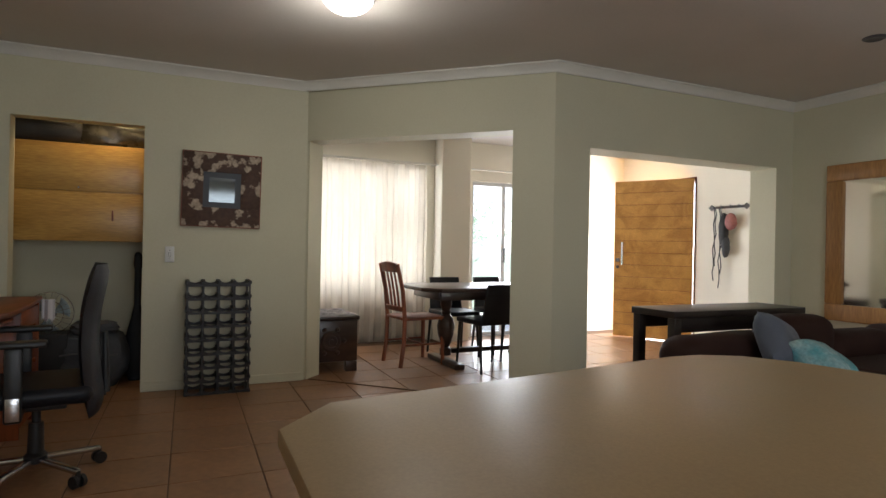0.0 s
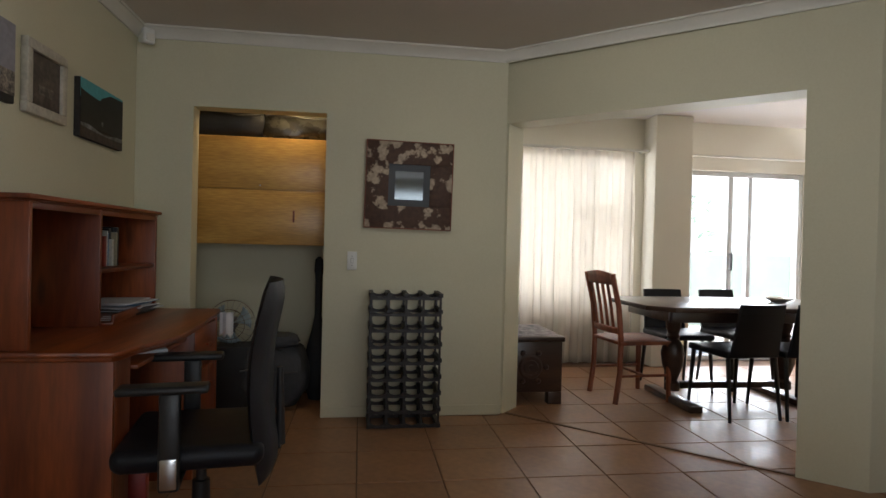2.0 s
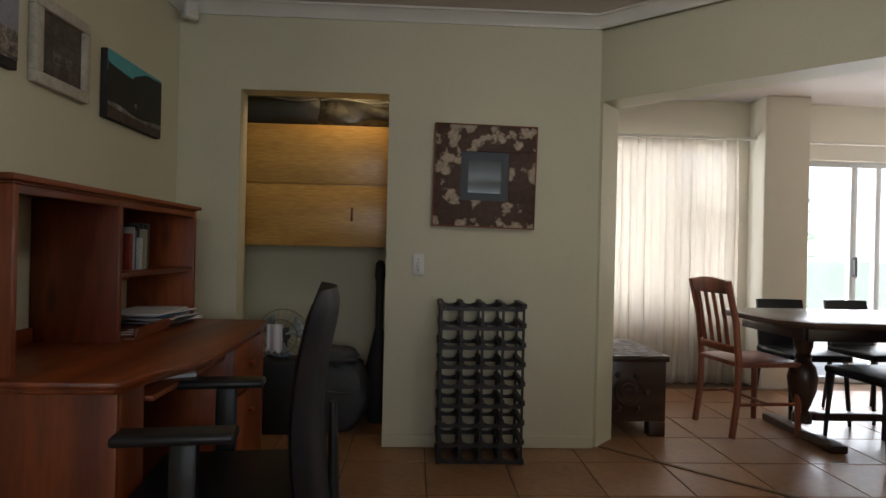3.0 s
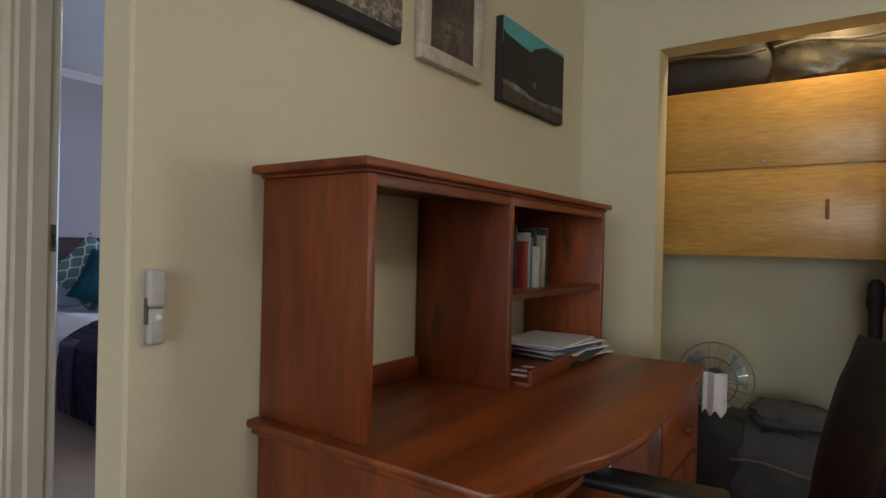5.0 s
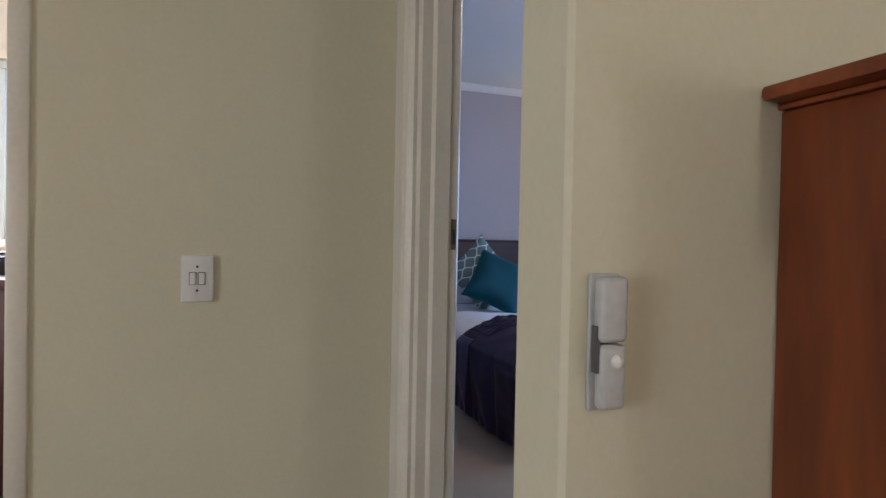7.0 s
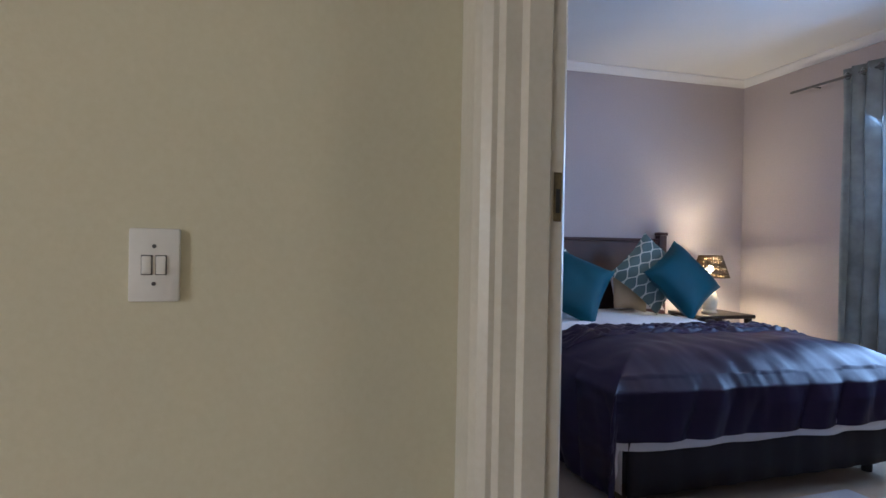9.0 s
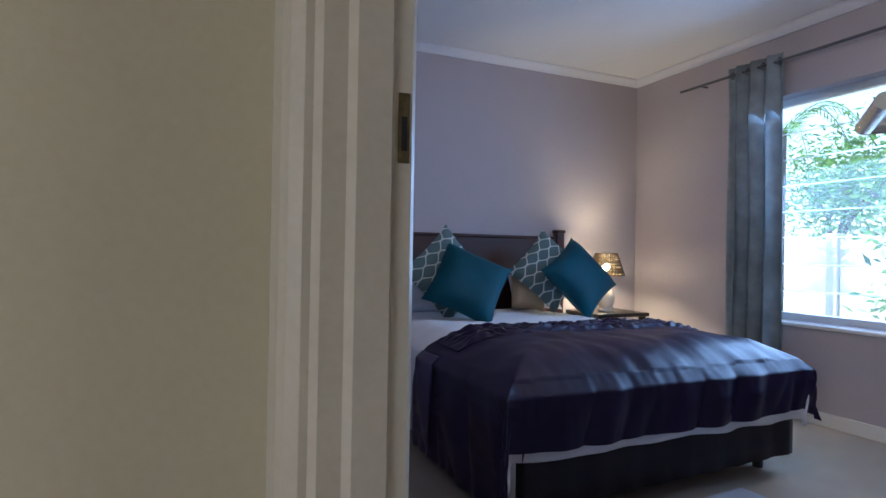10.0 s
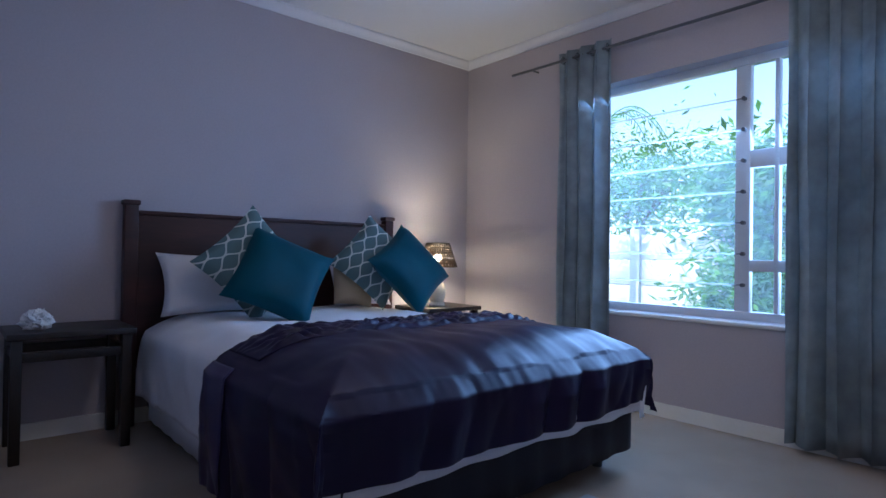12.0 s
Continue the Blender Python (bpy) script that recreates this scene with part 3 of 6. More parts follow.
# ---- the desk ----
desk = thing("desk", "cherry-stained pine desk with a shelf hutch against the wall", "desk", (0, 0, 0))
W0 = WX + 0.002
bm = bmesh.new()
prism(bm, [(W0, 5.262), (-0.985, 5.262), (-0.96, 5.285), (-0.94, 5.42), (-0.89, 5.56), (-0.875, 5.68), (-0.885, 6.0), (-0.925, 6.50), (-0.945, 6.53), (W0, 6.53)], 0.733, 0.751, 0.005)
part("desktop", bm, CHERRYY, desk, smooth=True)
bm = bmesh.new()
prism(bm, [(W0, 5.274), (-0.99, 5.274), (-0.974, 5.290), (-0.954, 5.425), (-0.905, 5.565), (-0.89, 5.685), (-0.90, 6.0), (-0.938, 6.495), (-0.952, 6.518), (W0, 6.518)], 0.716, 0.7325, 0.006)
part("edge_moulding", bm, CHERRYY, desk, smooth=True)
box_part("side_panel", (W0, 5.290, 0.0), (-0.99, 5.310, 0.7155), CHERRYZ, desk, 0.003)
box_part("side_panel", (W0, 6.48, 0.0), (-0.94, 6.50, 0.7155), CHERRYZ, desk, 0.003)
box_part("inner_panel", (W0 + 0.02, 6.06, 0.0), (-0.94, 6.08, 0.7155), CHERRYZ, desk, 0.003)
box_part("front_panel", (-1.01, 5.311, 0.0), (-0.99, 5.44, 0.7155), CHERRYZ, desk, 0.003)
box_part("back_panel", (W0, 5.311, 0.25), (W0 + 0.015, 6.058, 0.7155), CHERRYY, desk, 0.002)
dr = box_part("drawer", (-0.96, 6.085, 0.50), (-0.94, 6.475, 0.70), CHERRYY, desk, 0.004)
cd = box_part("cupboard_door", (-0.96, 6.085, 0.06), (-0.94, 6.475, 0.49), CHERRYZ, desk, 0.004)
for z, front in ((0.60, dr), (0.40, cd)):
    bm = bmesh.new()
    lathe(bm, [(0.006, 0.0), (0.006, 0.010), (0.014, 0.018), (0.013, 0.026), (0.002, 0.030)], (0, 0, 0), 14)
    bmesh.ops.transform(bm, matrix=Matrix.Translation((-0.940, 6.28, z)) @ Matrix.Rotation(radians(90), 4, 'Y'), verts=bm.verts)
    part("knob", bm, CHERRYX, front, smooth=True)
tray = box_part("keyboard_tray", (-1.42, 5.45, 0.655), (-0.97, 6.05, 0.672), CHERRYY, desk, 0.004)
HF = -1.256                    # front of the hutch
box_part("hutch_side", (W0, 5.291, 0.7515), (HF, 5.313, 1.2435), CHERRYZ, desk, 0.003)
box_part("hutch_side", (W0, 6.473, 0.7515), (HF, 6.495, 1.2435), CHERRYZ, desk, 0.003)
box_part("hutch_divider", (W0, 5.814, 0.7515), (HF, 5.836, 1.2435), CHERRYZ, desk, 0.003)
bm = bmesh.new()
prism(bm, [(W0, 5.262), (HF + 0.018, 5.262), (HF + 0.018, 6.508), (W0, 6.508)], 1.2515, 1.269, 0.005)
part("hutch_top", bm, CHERRYY, desk, smooth=True)
bm = bmesh.new()
prism(bm, [(W0, 5.286), (HF + 0.003, 5.286), (HF + 0.003, 6.499), (W0, 6.499)], 1.244, 1.251, 0.002)
part("top_moulding", bm, CHERRYY, desk, smooth=True)
for y0, y1 in ((5.3135, 5.8135), (5.8365, 6.4725)):
    box_part("hutch_rail", (HF - 0.018, y0, 1.221), (HF - 0.002, y1, 1.2435), CHERRYY, desk, 0.002)
box_part("hutch_back_rail", (W0, 5.3135, 0.752), (W0 + 0.016, 5.8135, 0.803), CHERRYY, desk, 0.002)
box_part("hutch_back_rail", (W0, 5.8365, 0.93), (W0 + 0.012, 6.4725, 1.2435), CHERRYY, desk, 0.002)
box_part("hutch_shelf", (W0 + 0.013, 5.8365, 0.976), (HF - 0.004, 6.4725, 0.994), CHERRYY, desk, 0.003)

# books on the hutch shelf
rng = random.Random(5)
y = 5.850
BOOKC = [(0.02, 0.025, 0.03), (0.25, 0.03, 0.02), (0.05, 0.07, 0.10), (0.42, 0.43, 0.42), (0.06, 0.16, 0.30), (0.50, 0.50, 0.46), (0.02, 0.02, 0.022), (0.30, 0.28, 0.20), (0.03, 0.04, 0.05)]
BOOKM = [mat("book_cover_%s" % w, c, 0.45, vary=0.1, scale=20, grain=80, bump=0.05) for w, c in zip("black red slate grey blue white ink tan dark".split(), BOOKC)]
for i in range(19):
    t = rng.uniform(0.010, 0.026)
    h = rng.uniform(0.12, 0.185)
    d = rng.uniform(0.12, 0.16)
    bk = thing("book", "upright " + "black red slate grey blue white black tan dark".split()[i % 9] + " paperback standing on the desk shelf", "book", (0, 0, 0), group="books on the desk shelf")
    front = HF - 0.07 - rng.uniform(0, 0.03)
    box_part("cover", (front - d, y, 0.9945), (front, y + t, 0.9945 + h), BOOKM[i % 9], bk, 0.0015)
    box_part("pages", (front - d + 0.003, y + 0.0015, 0.9947 + h), (front - 0.004, y + t - 0.0015, 0.9952 + h), PAPER, bk, 0)
    y += t + 0.001
    if y > 6.24:
        break

# papers and a flat tray on the desk
pt = thing("letter_tray", "flat brown letter tray lying on the desk", "letter tray", (-1.36, 6.06, 0.7515), 4)
box_part("tray_base", (-0.12, -0.19, 0), (0.12, 0.19, 0.012), CHERRYX, pt, 0.003)
for s in (-1, 1):
    box_part("tray_side", (s * 0.12 - 0.006, -0.19, 0.0125), (s * 0.12 + 0.006, 0.19, 0.045), CHERRYX, pt, 0.002)
for yy in (-0.12, -0.06, 0.0):
    box_part("label_slip", (0.02, yy - 0.012, 0.0125), (0.09, yy + 0.012, 0.0135), PAPER, pt, 0)
for i in range(7):
    sh = thing("paper_stack", "loose white paper sheets and brochures stacked on the desk", "papers", (-1.36 + rng.uniform(-0.02, 0.03), 6.33 + rng.uniform(-0.05, 0.05), 0.756 + i * 0.0073 + 0.012), rng.uniform(-14, 10), group="papers on the desk")
    bm = bmesh.new()
    sheet(bm, 10, 8, lambda u, v: ((u - 0.5) * 0.225, (v - 0.5) * 0.31, 0.003 * math.sin(3 * u + i) * u))
    part("sheet", bm, [PAPER, GREYBAG, PAPER, PAPER, BOOKM[4], PAPER, PAPER][i], sh, thick=0.004)
box_part("support", (-1.47, 6.19, 0.7515), (-1.25, 6.47, 0.765), BOOKM[6], thing("folder", "dark folder lying under the papers on the desk", "folder"), 0.002)

# white papers on the keyboard tray and in the desk
nb = thing("notepad", "white notepad lying on the keyboard tray", "notepad", (-1.09, 5.77, 0.6725), 25)
box_part("pad", (-0.10, -0.14, 0), (0.10, 0.14, 0.012), PAPER, nb, 0.002)
fb = thing("file_box", "red file folder leaning inside the desk", "folder", (-1.10, 5.62, 0), 8)
box_part("cover", (-0.11, -0.03, 0.0), (0.11, 0.03, 0.27), RED, fb, 0.003)

# ---- office chair ----
ch = thing("office_chair", "black leather office chair on a chrome five-star base", "office chair", (-0.735, 5.42, 0), 8)
for k in range(5):
    a = radians(72 * k + 20)
    bm = bmesh.new()
    c, s = math.cos(a), math.sin(a)
    vs = cube(bm, (0.03, -0.020, 0.080), (0.275, 0.020, 0.105), 0.008, 2)
    for v in bm.verts:
        k2 = (v.co.x - 0.03) / 0.245
        v.co.y *= 1 - 0.35 * k2
        v.co.z -= 0.022 * k2
    bmesh.ops.transform(bm, matrix=Matrix.Rotation(a, 4, 'Z'), verts=bm.verts)
    leg = part("base_leg", bm, CHROME, ch, smooth=True)
    bm = bmesh.new()
    for o2 in (-0.017, 0.017):
        rod(bm, (0.27 * c - s * (o2 - 0.009), 0.27 * s + c * (o2 - 0.009), 0.029), (0.27 * c - s * (o2 + 0.009), 0.27 * s + c * (o2 + 0.009), 0.029), 0.028, seg=16)
    rod(bm, (0.27 * c, 0.27 * s, 0.03), (0.27 * c, 0.27 * s, 0.075), 0.011, seg=10)
    part("castor", bm, BLACKPLASTIC, ch, smooth=True)
bm = bmesh.new()
lathe(bm, [(0.045, 0.078), (0.048, 0.11), (0.034, 0.125), (0.030, 0.26), (0.018, 0.262), (0.018, 0.335)], (0, 0, 0), 18)
part("gas_column", bm, BLACKPLASTIC, ch, smooth=True)
box_part("mechanism", (-0.10, -0.08, 0.325), (0.12, 0.08, 0.365), BLACKPLASTIC, ch, 0.01)
bm = bmesh.new()
cube(bm, (-0.25, -0.245, 0.366), (0.22, 0.245, 0.445), 0.035, 4)
for v in bm.verts:
    v.co.z += 0.02 * (v.co.x / 0.25) ** 2 - 0.012 * (1 - (v.co.y / 0.245) ** 2)
part("seat", bm, BLACKLEATHER, ch, smooth=True)


def back_shape(u, v, front):
    z = 0.30 + 0.69 * v
    half = 0.235 - 0.03 * abs(v - 0.45) * 2
    yy = (u - 0.5) * 2 * half
    bend = 0.045 * math.sin(math.pi * (v * 1.1 - 0.15)) - 0.05 * v + 0.055 * (u - 0.5) ** 2 * 4
    x = 0.235 - bend * 0.9
    edge = min(1.0, 8 * min(u, 1 - u), 8 * min(v, 1 - v)) ** 0.5
    return (x - 0.03 * edge, yy, z) if front else (x + 0.026 * edge, yy, z)


bm = bmesh.new()
g1 = sheet(bm, 14, 20, lambda u, v: back_shape(u, v, True))
g2 = sheet(bm, 14, 20, lambda u, v: back_shape(u, v, False))
bmesh.ops.remove_doubles(bm, verts=bm.verts, dist=0.0005)
bmesh.ops.recalc_face_normals(bm, faces=bm.faces)
part("backrest", bm, BLACKLEATHER, ch, smooth=True)
bm = bmesh.new()
rod(bm, (0.10, 0, 0.345), (0.275, 0, 0.37), 0.018)
rod(bm, (0.275, 0, 0.37), (0.268, 0, 0.66), 0.018, 0.012)
part("back_bracket", bm, BLACKPLASTIC, ch, smooth=True)
for s in (-1, 1):
    bm = bmesh.new()
    cube(bm, (-0.10, s * 0.265 - 0.016, 0.33), (-0.035, s * 0.265 + 0.016, 0.645), 0.012, 2)
    part("arm_post", bm, BLACKPLASTIC, ch, smooth=True)
    box_part("arm_sleeve", (-0.094, s * 0.265 - 0.0185, 0.34), (-0.041, s * 0.265 + 0.0185, 0.44), CHROME, ch, 0.006, label="chrome sleeve of the arm post")
    bm = bmesh.new()
    cube(bm, (-0.22, s * 0.265 - 0.04, 0.6455), (0.05, s * 0.265 + 0.04, 0.672), 0.011, 3)
    part("arm_pad", bm, BLACKPLASTIC, ch, smooth=True)
    bm = bmesh.new()
    cube(bm, (-0.10, min(s * 0.10, s * 0.27), 0.335), (-0.035, max(s * 0.10, s * 0.27), 0.352), 0.004, 1)
    part("arm_bracket", bm, BLACKPLASTIC, ch)

# ---- wine rack ----
rk = thing("wine_rack", "black wooden and metal wine rack standing against the wall", "wine rack", (0.105, 6.855, 0), 0)
RW, RD, NC, NR = 0.425, 0.21, 4, 8
cw, rh = RW / NC, 0.80 / NR


def cradle_plate(x, y, z):
    """A wooden bar with a hollow for the bottle."""
    bm = bmesh.new()
    k = 8
    top = [(x + cw * i / k, z - 0.020 * math.sin(math.pi * i / k) + 0.006) for i in range(k + 1)]
    for side in (-0.006, 0.006):
        lo = [bm.verts.new((px, y + side, z - 0.030)) for px, pz in top]
        hi = [bm.verts.new((px, y + side, pz)) for px, pz in top]
        for i in range(k):
            bm.faces.new((lo[i], lo[i + 1], hi[i + 1], hi[i]))
    bmesh.ops.bridge_loops(bm, edges=[e for e in bm.edges if e.is_boundary])
    bmesh.ops.recalc_face_normals(bm, faces=bm.faces)
    return bm


for i in range(NC + 1):
    x = -RW / 2 + i * cw
    for y in (-RD / 2, RD / 2):
        box_part("upright", (x - 0.007, y - 0.004, 0.0), (x + 0.007, y + 0.004, 0.812), RACKIRON, rk, 0.001, 1)
    for r in range(NR + 1):
        z = r * rh + 0.016
        box_part("joint_block", (x - 0.014, -RD / 2 - 0.014, z - 0.014), (x + 0.014, RD / 2 + 0.014, z + 0.012), RACKIRON, rk, 0.003, 1)
for r in range(NR + 1):
    for y in (-RD / 2, RD / 2):
        for i in range(NC):
            part("cradle", cradle_plate(-RW / 2 + i * cw, y, max(0.032, r * rh + 0.016)), RACKIRON, rk)

# ---- pictures ----
fm = thing("framed_mirror", "square rusty mottled metal frame round a small mirror", "mirror", (0.124, NY, 1.507), 0)
fm.matrix_world = pose(0.124, NY, 1.507, 0, 1.0, 0)
S, I = 0.278, 0.135
PATINA = mat("rusty_patina", (0.44, 0.35, 0.26), 0.6, vary=0.25, scale=11, grain=40, bump=0.4, colour2=(0.07, 0.032, 0.018), metal=0.15)
for e in PATINA.node_tree.nodes:
    if e.bl_idname == "ShaderNodeValToRGB":
        e.color_ramp.elements[0].position, e.color_ramp.elements[1].position = 0.53, 0.58
for a, b in (((-S, I), (S, S)), ((-S, -S), (S, -I)), ((-S, -I), (-I, I)), ((I, -I), (S, I))):
    box_part("frame_panel", (a[0], -0.030, a[1]), (b[0], -0.004, b[1]), PATINA, fm, 0.001)
for a, b in (((-S - 0.006, S), (S + 0.006, S + 0.006)), ((-S - 0.006, -S - 0.006), (S + 0.006, -S)), ((-S - 0.006, -S), (-S, S)), ((S, -S), (S + 0.006, S))):
    box_part("rim", (a[0], -0.036, a[1]), (b[0], -0.002, b[1]), CHAIRWOOD, fm, 0.002)
for a, b in (((-I, 0.092), (I, I)), ((-I, -I), (I, -0.092)), ((-I, -0.092), (-0.092, 0.092)), ((0.092, -0.092), (I, 0.092))):
    box_part("mat_board", (a[0], -0.020, a[1]), (b[0], -0.010, b[1]), MATBOARD, fm, 0)
GLASSMIRROR = mat("dim_mirror_glass", (0.12, 0.135, 0.14), 0.03, 1.0, vary=0.0, scale=3, grain=10, bump=0.0)
box_part("mirror_glass", (-0.092, -0.014, -0.092), (0.092, -0.009, 0.092), GLASSMIRROR, fm, 0)


def canvas(name, label, y0, y1, z0, z1, build):
    c = thing(name, label, "picture", (WX, (y0 + y1) / 2, (z0 + z1) / 2), 90)
    build(c, (y1 - y0) / 2, (z1 - z0) / 2)
    return c


SKYB = mat("print_turquoise_sky", (0.10, 0.42, 0.48), 0.6, vary=0.08, scale=6)
HILL = mat("print_dark_hill", (0.012, 0.015, 0.016), 0.55, vary=0.3, scale=9, grain=50)
SURF = mat("print_pale_shore", (0.30, 0.31, 0.32), 0.6, vary=0.4, scale=14, grain=50)
SAND = mat("print_brown_shore", (0.085, 0.06, 0.05), 0.6, vary=0.3, scale=14, grain=50)
EDGEC = mat("canvas_edge", (0.035, 0.03, 0.028), 0.8, vary=0.2, scale=14)


def seascape(c, hx, hz):
    box_part("stretcher", (-hx, -0.030, -hz), (hx, -0.001, hz), EDGEC, c, 0.003)
    box_part("sky_print", (-hx + 0.001, -0.0315, hz * 0.35), (hx - 0.001, -0.0302, hz - 0.001), SKYB, c, 0)
    bm = bmesh.new()
    k = 26
    top = [(-hx + 2 * hx * i / k, hz * (0.62 + 0.30 * min(1, max(0, (i / k - 0.42) * 4)) - 0.12 * math.sin(3.3 * i / k) * (1 if i < 12 else 0.4)) if i else hz * 0.66) for i in range(k + 1)]
    lo = [bm.verts.new((x, -0.0325, -hz * 0.55)) for x, z in top]
    hi = [bm.verts.new((x, -0.0325, z)) for x, z in top]
    for i in range(k):
        bm.faces.new((lo[i], lo[i + 1], hi[i + 1], hi[i]))
    part("hill_print", bm, HILL, c)
    bm = bmesh.new()
    sheet(bm, 24, 4, lambda u, v: (-hx + 2 * hx * u, -0.0335, -hz * 0.62 + hz * (0.10 + 0.05 * math.sin(9 * u)) * v - hz * 0.10 * math.sin(2.2 * u)))
    part("shore_print", bm, SURF, c)
    box_part("sand_print", (-hx + 0.001, -0.033, -hz + 0.001), (hx - 0.001, -0.0318, -hz * 0.62), SAND, c, 0)
    bm = bmesh.new()
    bmesh.ops.create_circle(bm, cap_ends=True, segments=16, radius=0.012, matrix=Matrix.Translation((-0.01, -0.034, -hz * 0.3)) @ Matrix.Rotation(radians(90), 4, 'X'))
    part("moon_print", bm, SURF, c)


def rocks(c, hx, hz):
    box_part("stretcher", (-hx, -0.030, -hz), (hx, -0.001, hz), EDGEC, c, 0.003)
    box_part("upper_print", (-hx + 0.001, -0.0315, -hz * 0.2), (hx - 0.001, -0.0302, hz - 0.001), mat("print_pale_dusk_sky", (0.30, 0.29, 0.33), 0.6, vary=0.1, scale=5), c, 0)
    box_part("pebble_print", (-hx + 0.001, -0.0315, -hz + 0.03), (hx - 0.001, -0.0302, -hz * 0.2), mat("print_pebbles", (0.36, 0.31, 0.25), 0.6, vary=0.4, scale=45, grain=90, bump=0.2, colour2=(0.06, 0.05, 0.045)), c, 0)


def photo(c, hx, hz):
    w = 0.042
    WHITEWOOD = mat("distressed_white_wood", (0.58, 0.54, 0.45), 0.6, vary=0.12, scale=12, grain=60, bump=0.3)
    for a, b in (((-hx, hz - w), (hx, hz)), ((-hx, -hz), (hx, -hz + w)), ((-hx, -hz + w), (-hx + w, hz - w)), ((hx - w, -hz + w), (hx, hz - w))):
        box_part("frame_bar", (a[0], -0.030, a[1]), (b[0], -0.001, b[1]), WHITEWOOD, c, 0.004)
    box_part("sepia_print", (-hx + w, -0.016, -hz + w), (hx - w, -0.012, hz - w), mat("sepia_photo", (0.13, 0.10, 0.085), 0.35, vary=0.5, scale=11, grain=50, bump=0.0, colour2=(0.03, 0.02, 0.016)), c, 0)
    box_part("pale_print", (-hx * 0.35, -0.0175, -hz * 0.38), (hx * 0.4, -0.0162, -hz * 0.12), mat("photo_pale", (0.28, 0.25, 0.22), 0.4, vary=0.5, scale=22, grain=60), c, 0)


canvas("canvas_print", "canvas print of a dark hill under turquoise sky", 6.220, 6.712, 1.612, 1.897, seascape)
canvas("framed_photo", "sepia photo in a distressed white wooden frame", 5.780, 6.102, 1.632, 1.938, photo)
canvas("canvas_print", "canvas print of pale pebbles under a dusk sky", 5.13, 5.692, 1.638, 1.945, rocks)

# ---- storage alcove ----
cab = thing("wall_cabinet", "golden oak wall cabinet hung in the alcove", "cabinet", (0, 0, 0))
box_part("body", (-1.395, 7.30, 1.10), (-0.205, 7.775, 1.826), OAK, cab, 0.003)
box_part("upper_flap", (-1.395, 7.281, 1.476), (-0.205, 7.299, 1.826), OAK, cab, 0.003)
box_part("lower_flap", (-1.395, 7.281, 1.10), (-0.205, 7.299, 1.464), OAK, cab, 0.003)
bm = bmesh.new()
cube(bm, (-0.642, 7.262, 1.255), (-0.630, 7.281, 1.335), 0.004, 2)
part("handle", bm, CHAIRWOOD, cab, smooth=True)
bm = bmesh.new()
rod(bm, (-0.86, 7.270, 1.50), (-0.86, 7.281, 1.50), 0.006)
part("lock", bm, CHROME, cab, smooth=True)


def blob(name, label, category, at, size, material, seed, rough=0.12, seg=24, parent=None):
    """A slumped soft bag: a rounded box with folds."""
    bm = bmesh.new()
    bmesh.ops.create_uvsphere(bm, u_segments=seg, v_segments=seg // 2 + 2, radius=1.0)
    for v in bm.verts:
        c = v.co.copy()
        k = 1.0 / max(0.55, (abs(c.x) ** 4 + abs(c.y) ** 4 + abs(c.z) ** 4) ** 0.25)
        v.co = Vector((c.x * k * size[0] / 2, c.y * k * size[1] / 2, c.z * k * size[2] / 2))
        f = noise.noise(c * 2.3 + Vector((seed, 0, 0))) * rough + noise.noise(c * 6 + Vector((0, seed, 0))) * rough * 0.4
        v.co *= 1 + f
        v.co.z = max(v.co.z, -size[2] / 2 * 0.96)
    t = thing(name, label, category, (at[0], at[1], at[2] + size[2] / 2 * 0.96), 0)
    part("shell", bm, material, t, smooth=True)
    if category == "bag":
        hx, hy, hz = size[0] / 2, size[1] / 2, size[2] / 2
        bm = bmesh.new()
        arc = [(hx * 0.45 * math.cos(math.pi * k / 8), -hy * 0.78, hz * (0.60 + 0.30 * math.sin(math.pi * k / 8))) for k in range(9)]
        for p, q in zip(arc, arc[1:]):
            rod(bm, p, q, 0.009, seg=8)
        part("carry_strap", bm, BLACKPLASTIC, t, smooth=True)
        bm = bmesh.new()
        zipper = [(hx * 0.8 * (k / 6 - 0.5) * 2, -hy * 0.99 - 0.012, hz * 0.25 + 0.012 * math.sin(k)) for k in range(7)]
        for p, q in zip(zipper, zipper[1:]):
            rod(bm, p, q, 0.006, seg=6)
        part("zip", bm, GREYPL, t, smooth=True)
    return t


b1 = blob("duffel_bag", "black nylon bag lying on top of the cabinet", "bag", (-1.10, 7.46, 1.827), (0.58, 0.28, 0.26), DARKBAG, 1.0)
b2 = blob("duffel_bag", "dark shiny bag lying on top of the cabinet", "bag", (-0.64, 7.46, 1.827), (0.50, 0.30, 0.25), mat("shiny_dark_bag", (0.06, 0.055, 0.045), 0.28, vary=0.2, scale=9), 4.0, 0.25)
b3 = blob("duffel_bag", "small black bag lying on top of the cabinet", "bag", (-0.35, 7.46, 1.827), (0.26, 0.26, 0.24), DARKBAG, 7.0, 0.2)
blob("backpack", "dark grey canvas bag slumped on the alcove floor", "bag", (-0.76, 7.36, 0.0), (0.46, 0.40, 0.44), GREYBAG, 9.0, 0.16)
blob("backpack", "black bag standing on the alcove floor", "bag", (-1.10, 7.48, 0.0), (0.36, 0.40, 0.36), DARKBAG, 12.0, 0.16)
blob("bundle", "grey folded cloth resting on the bag", "cloth", (-0.74, 7.28, 0.40), (0.30, 0.22, 0.10), GREYBAG, 15.0, 0.25)
gb = thing("guitar_bag", "tall black padded case leaning in the alcove corner", "case", (-0.49, 7.45, 0.0), 0)
bm = bmesh.new()
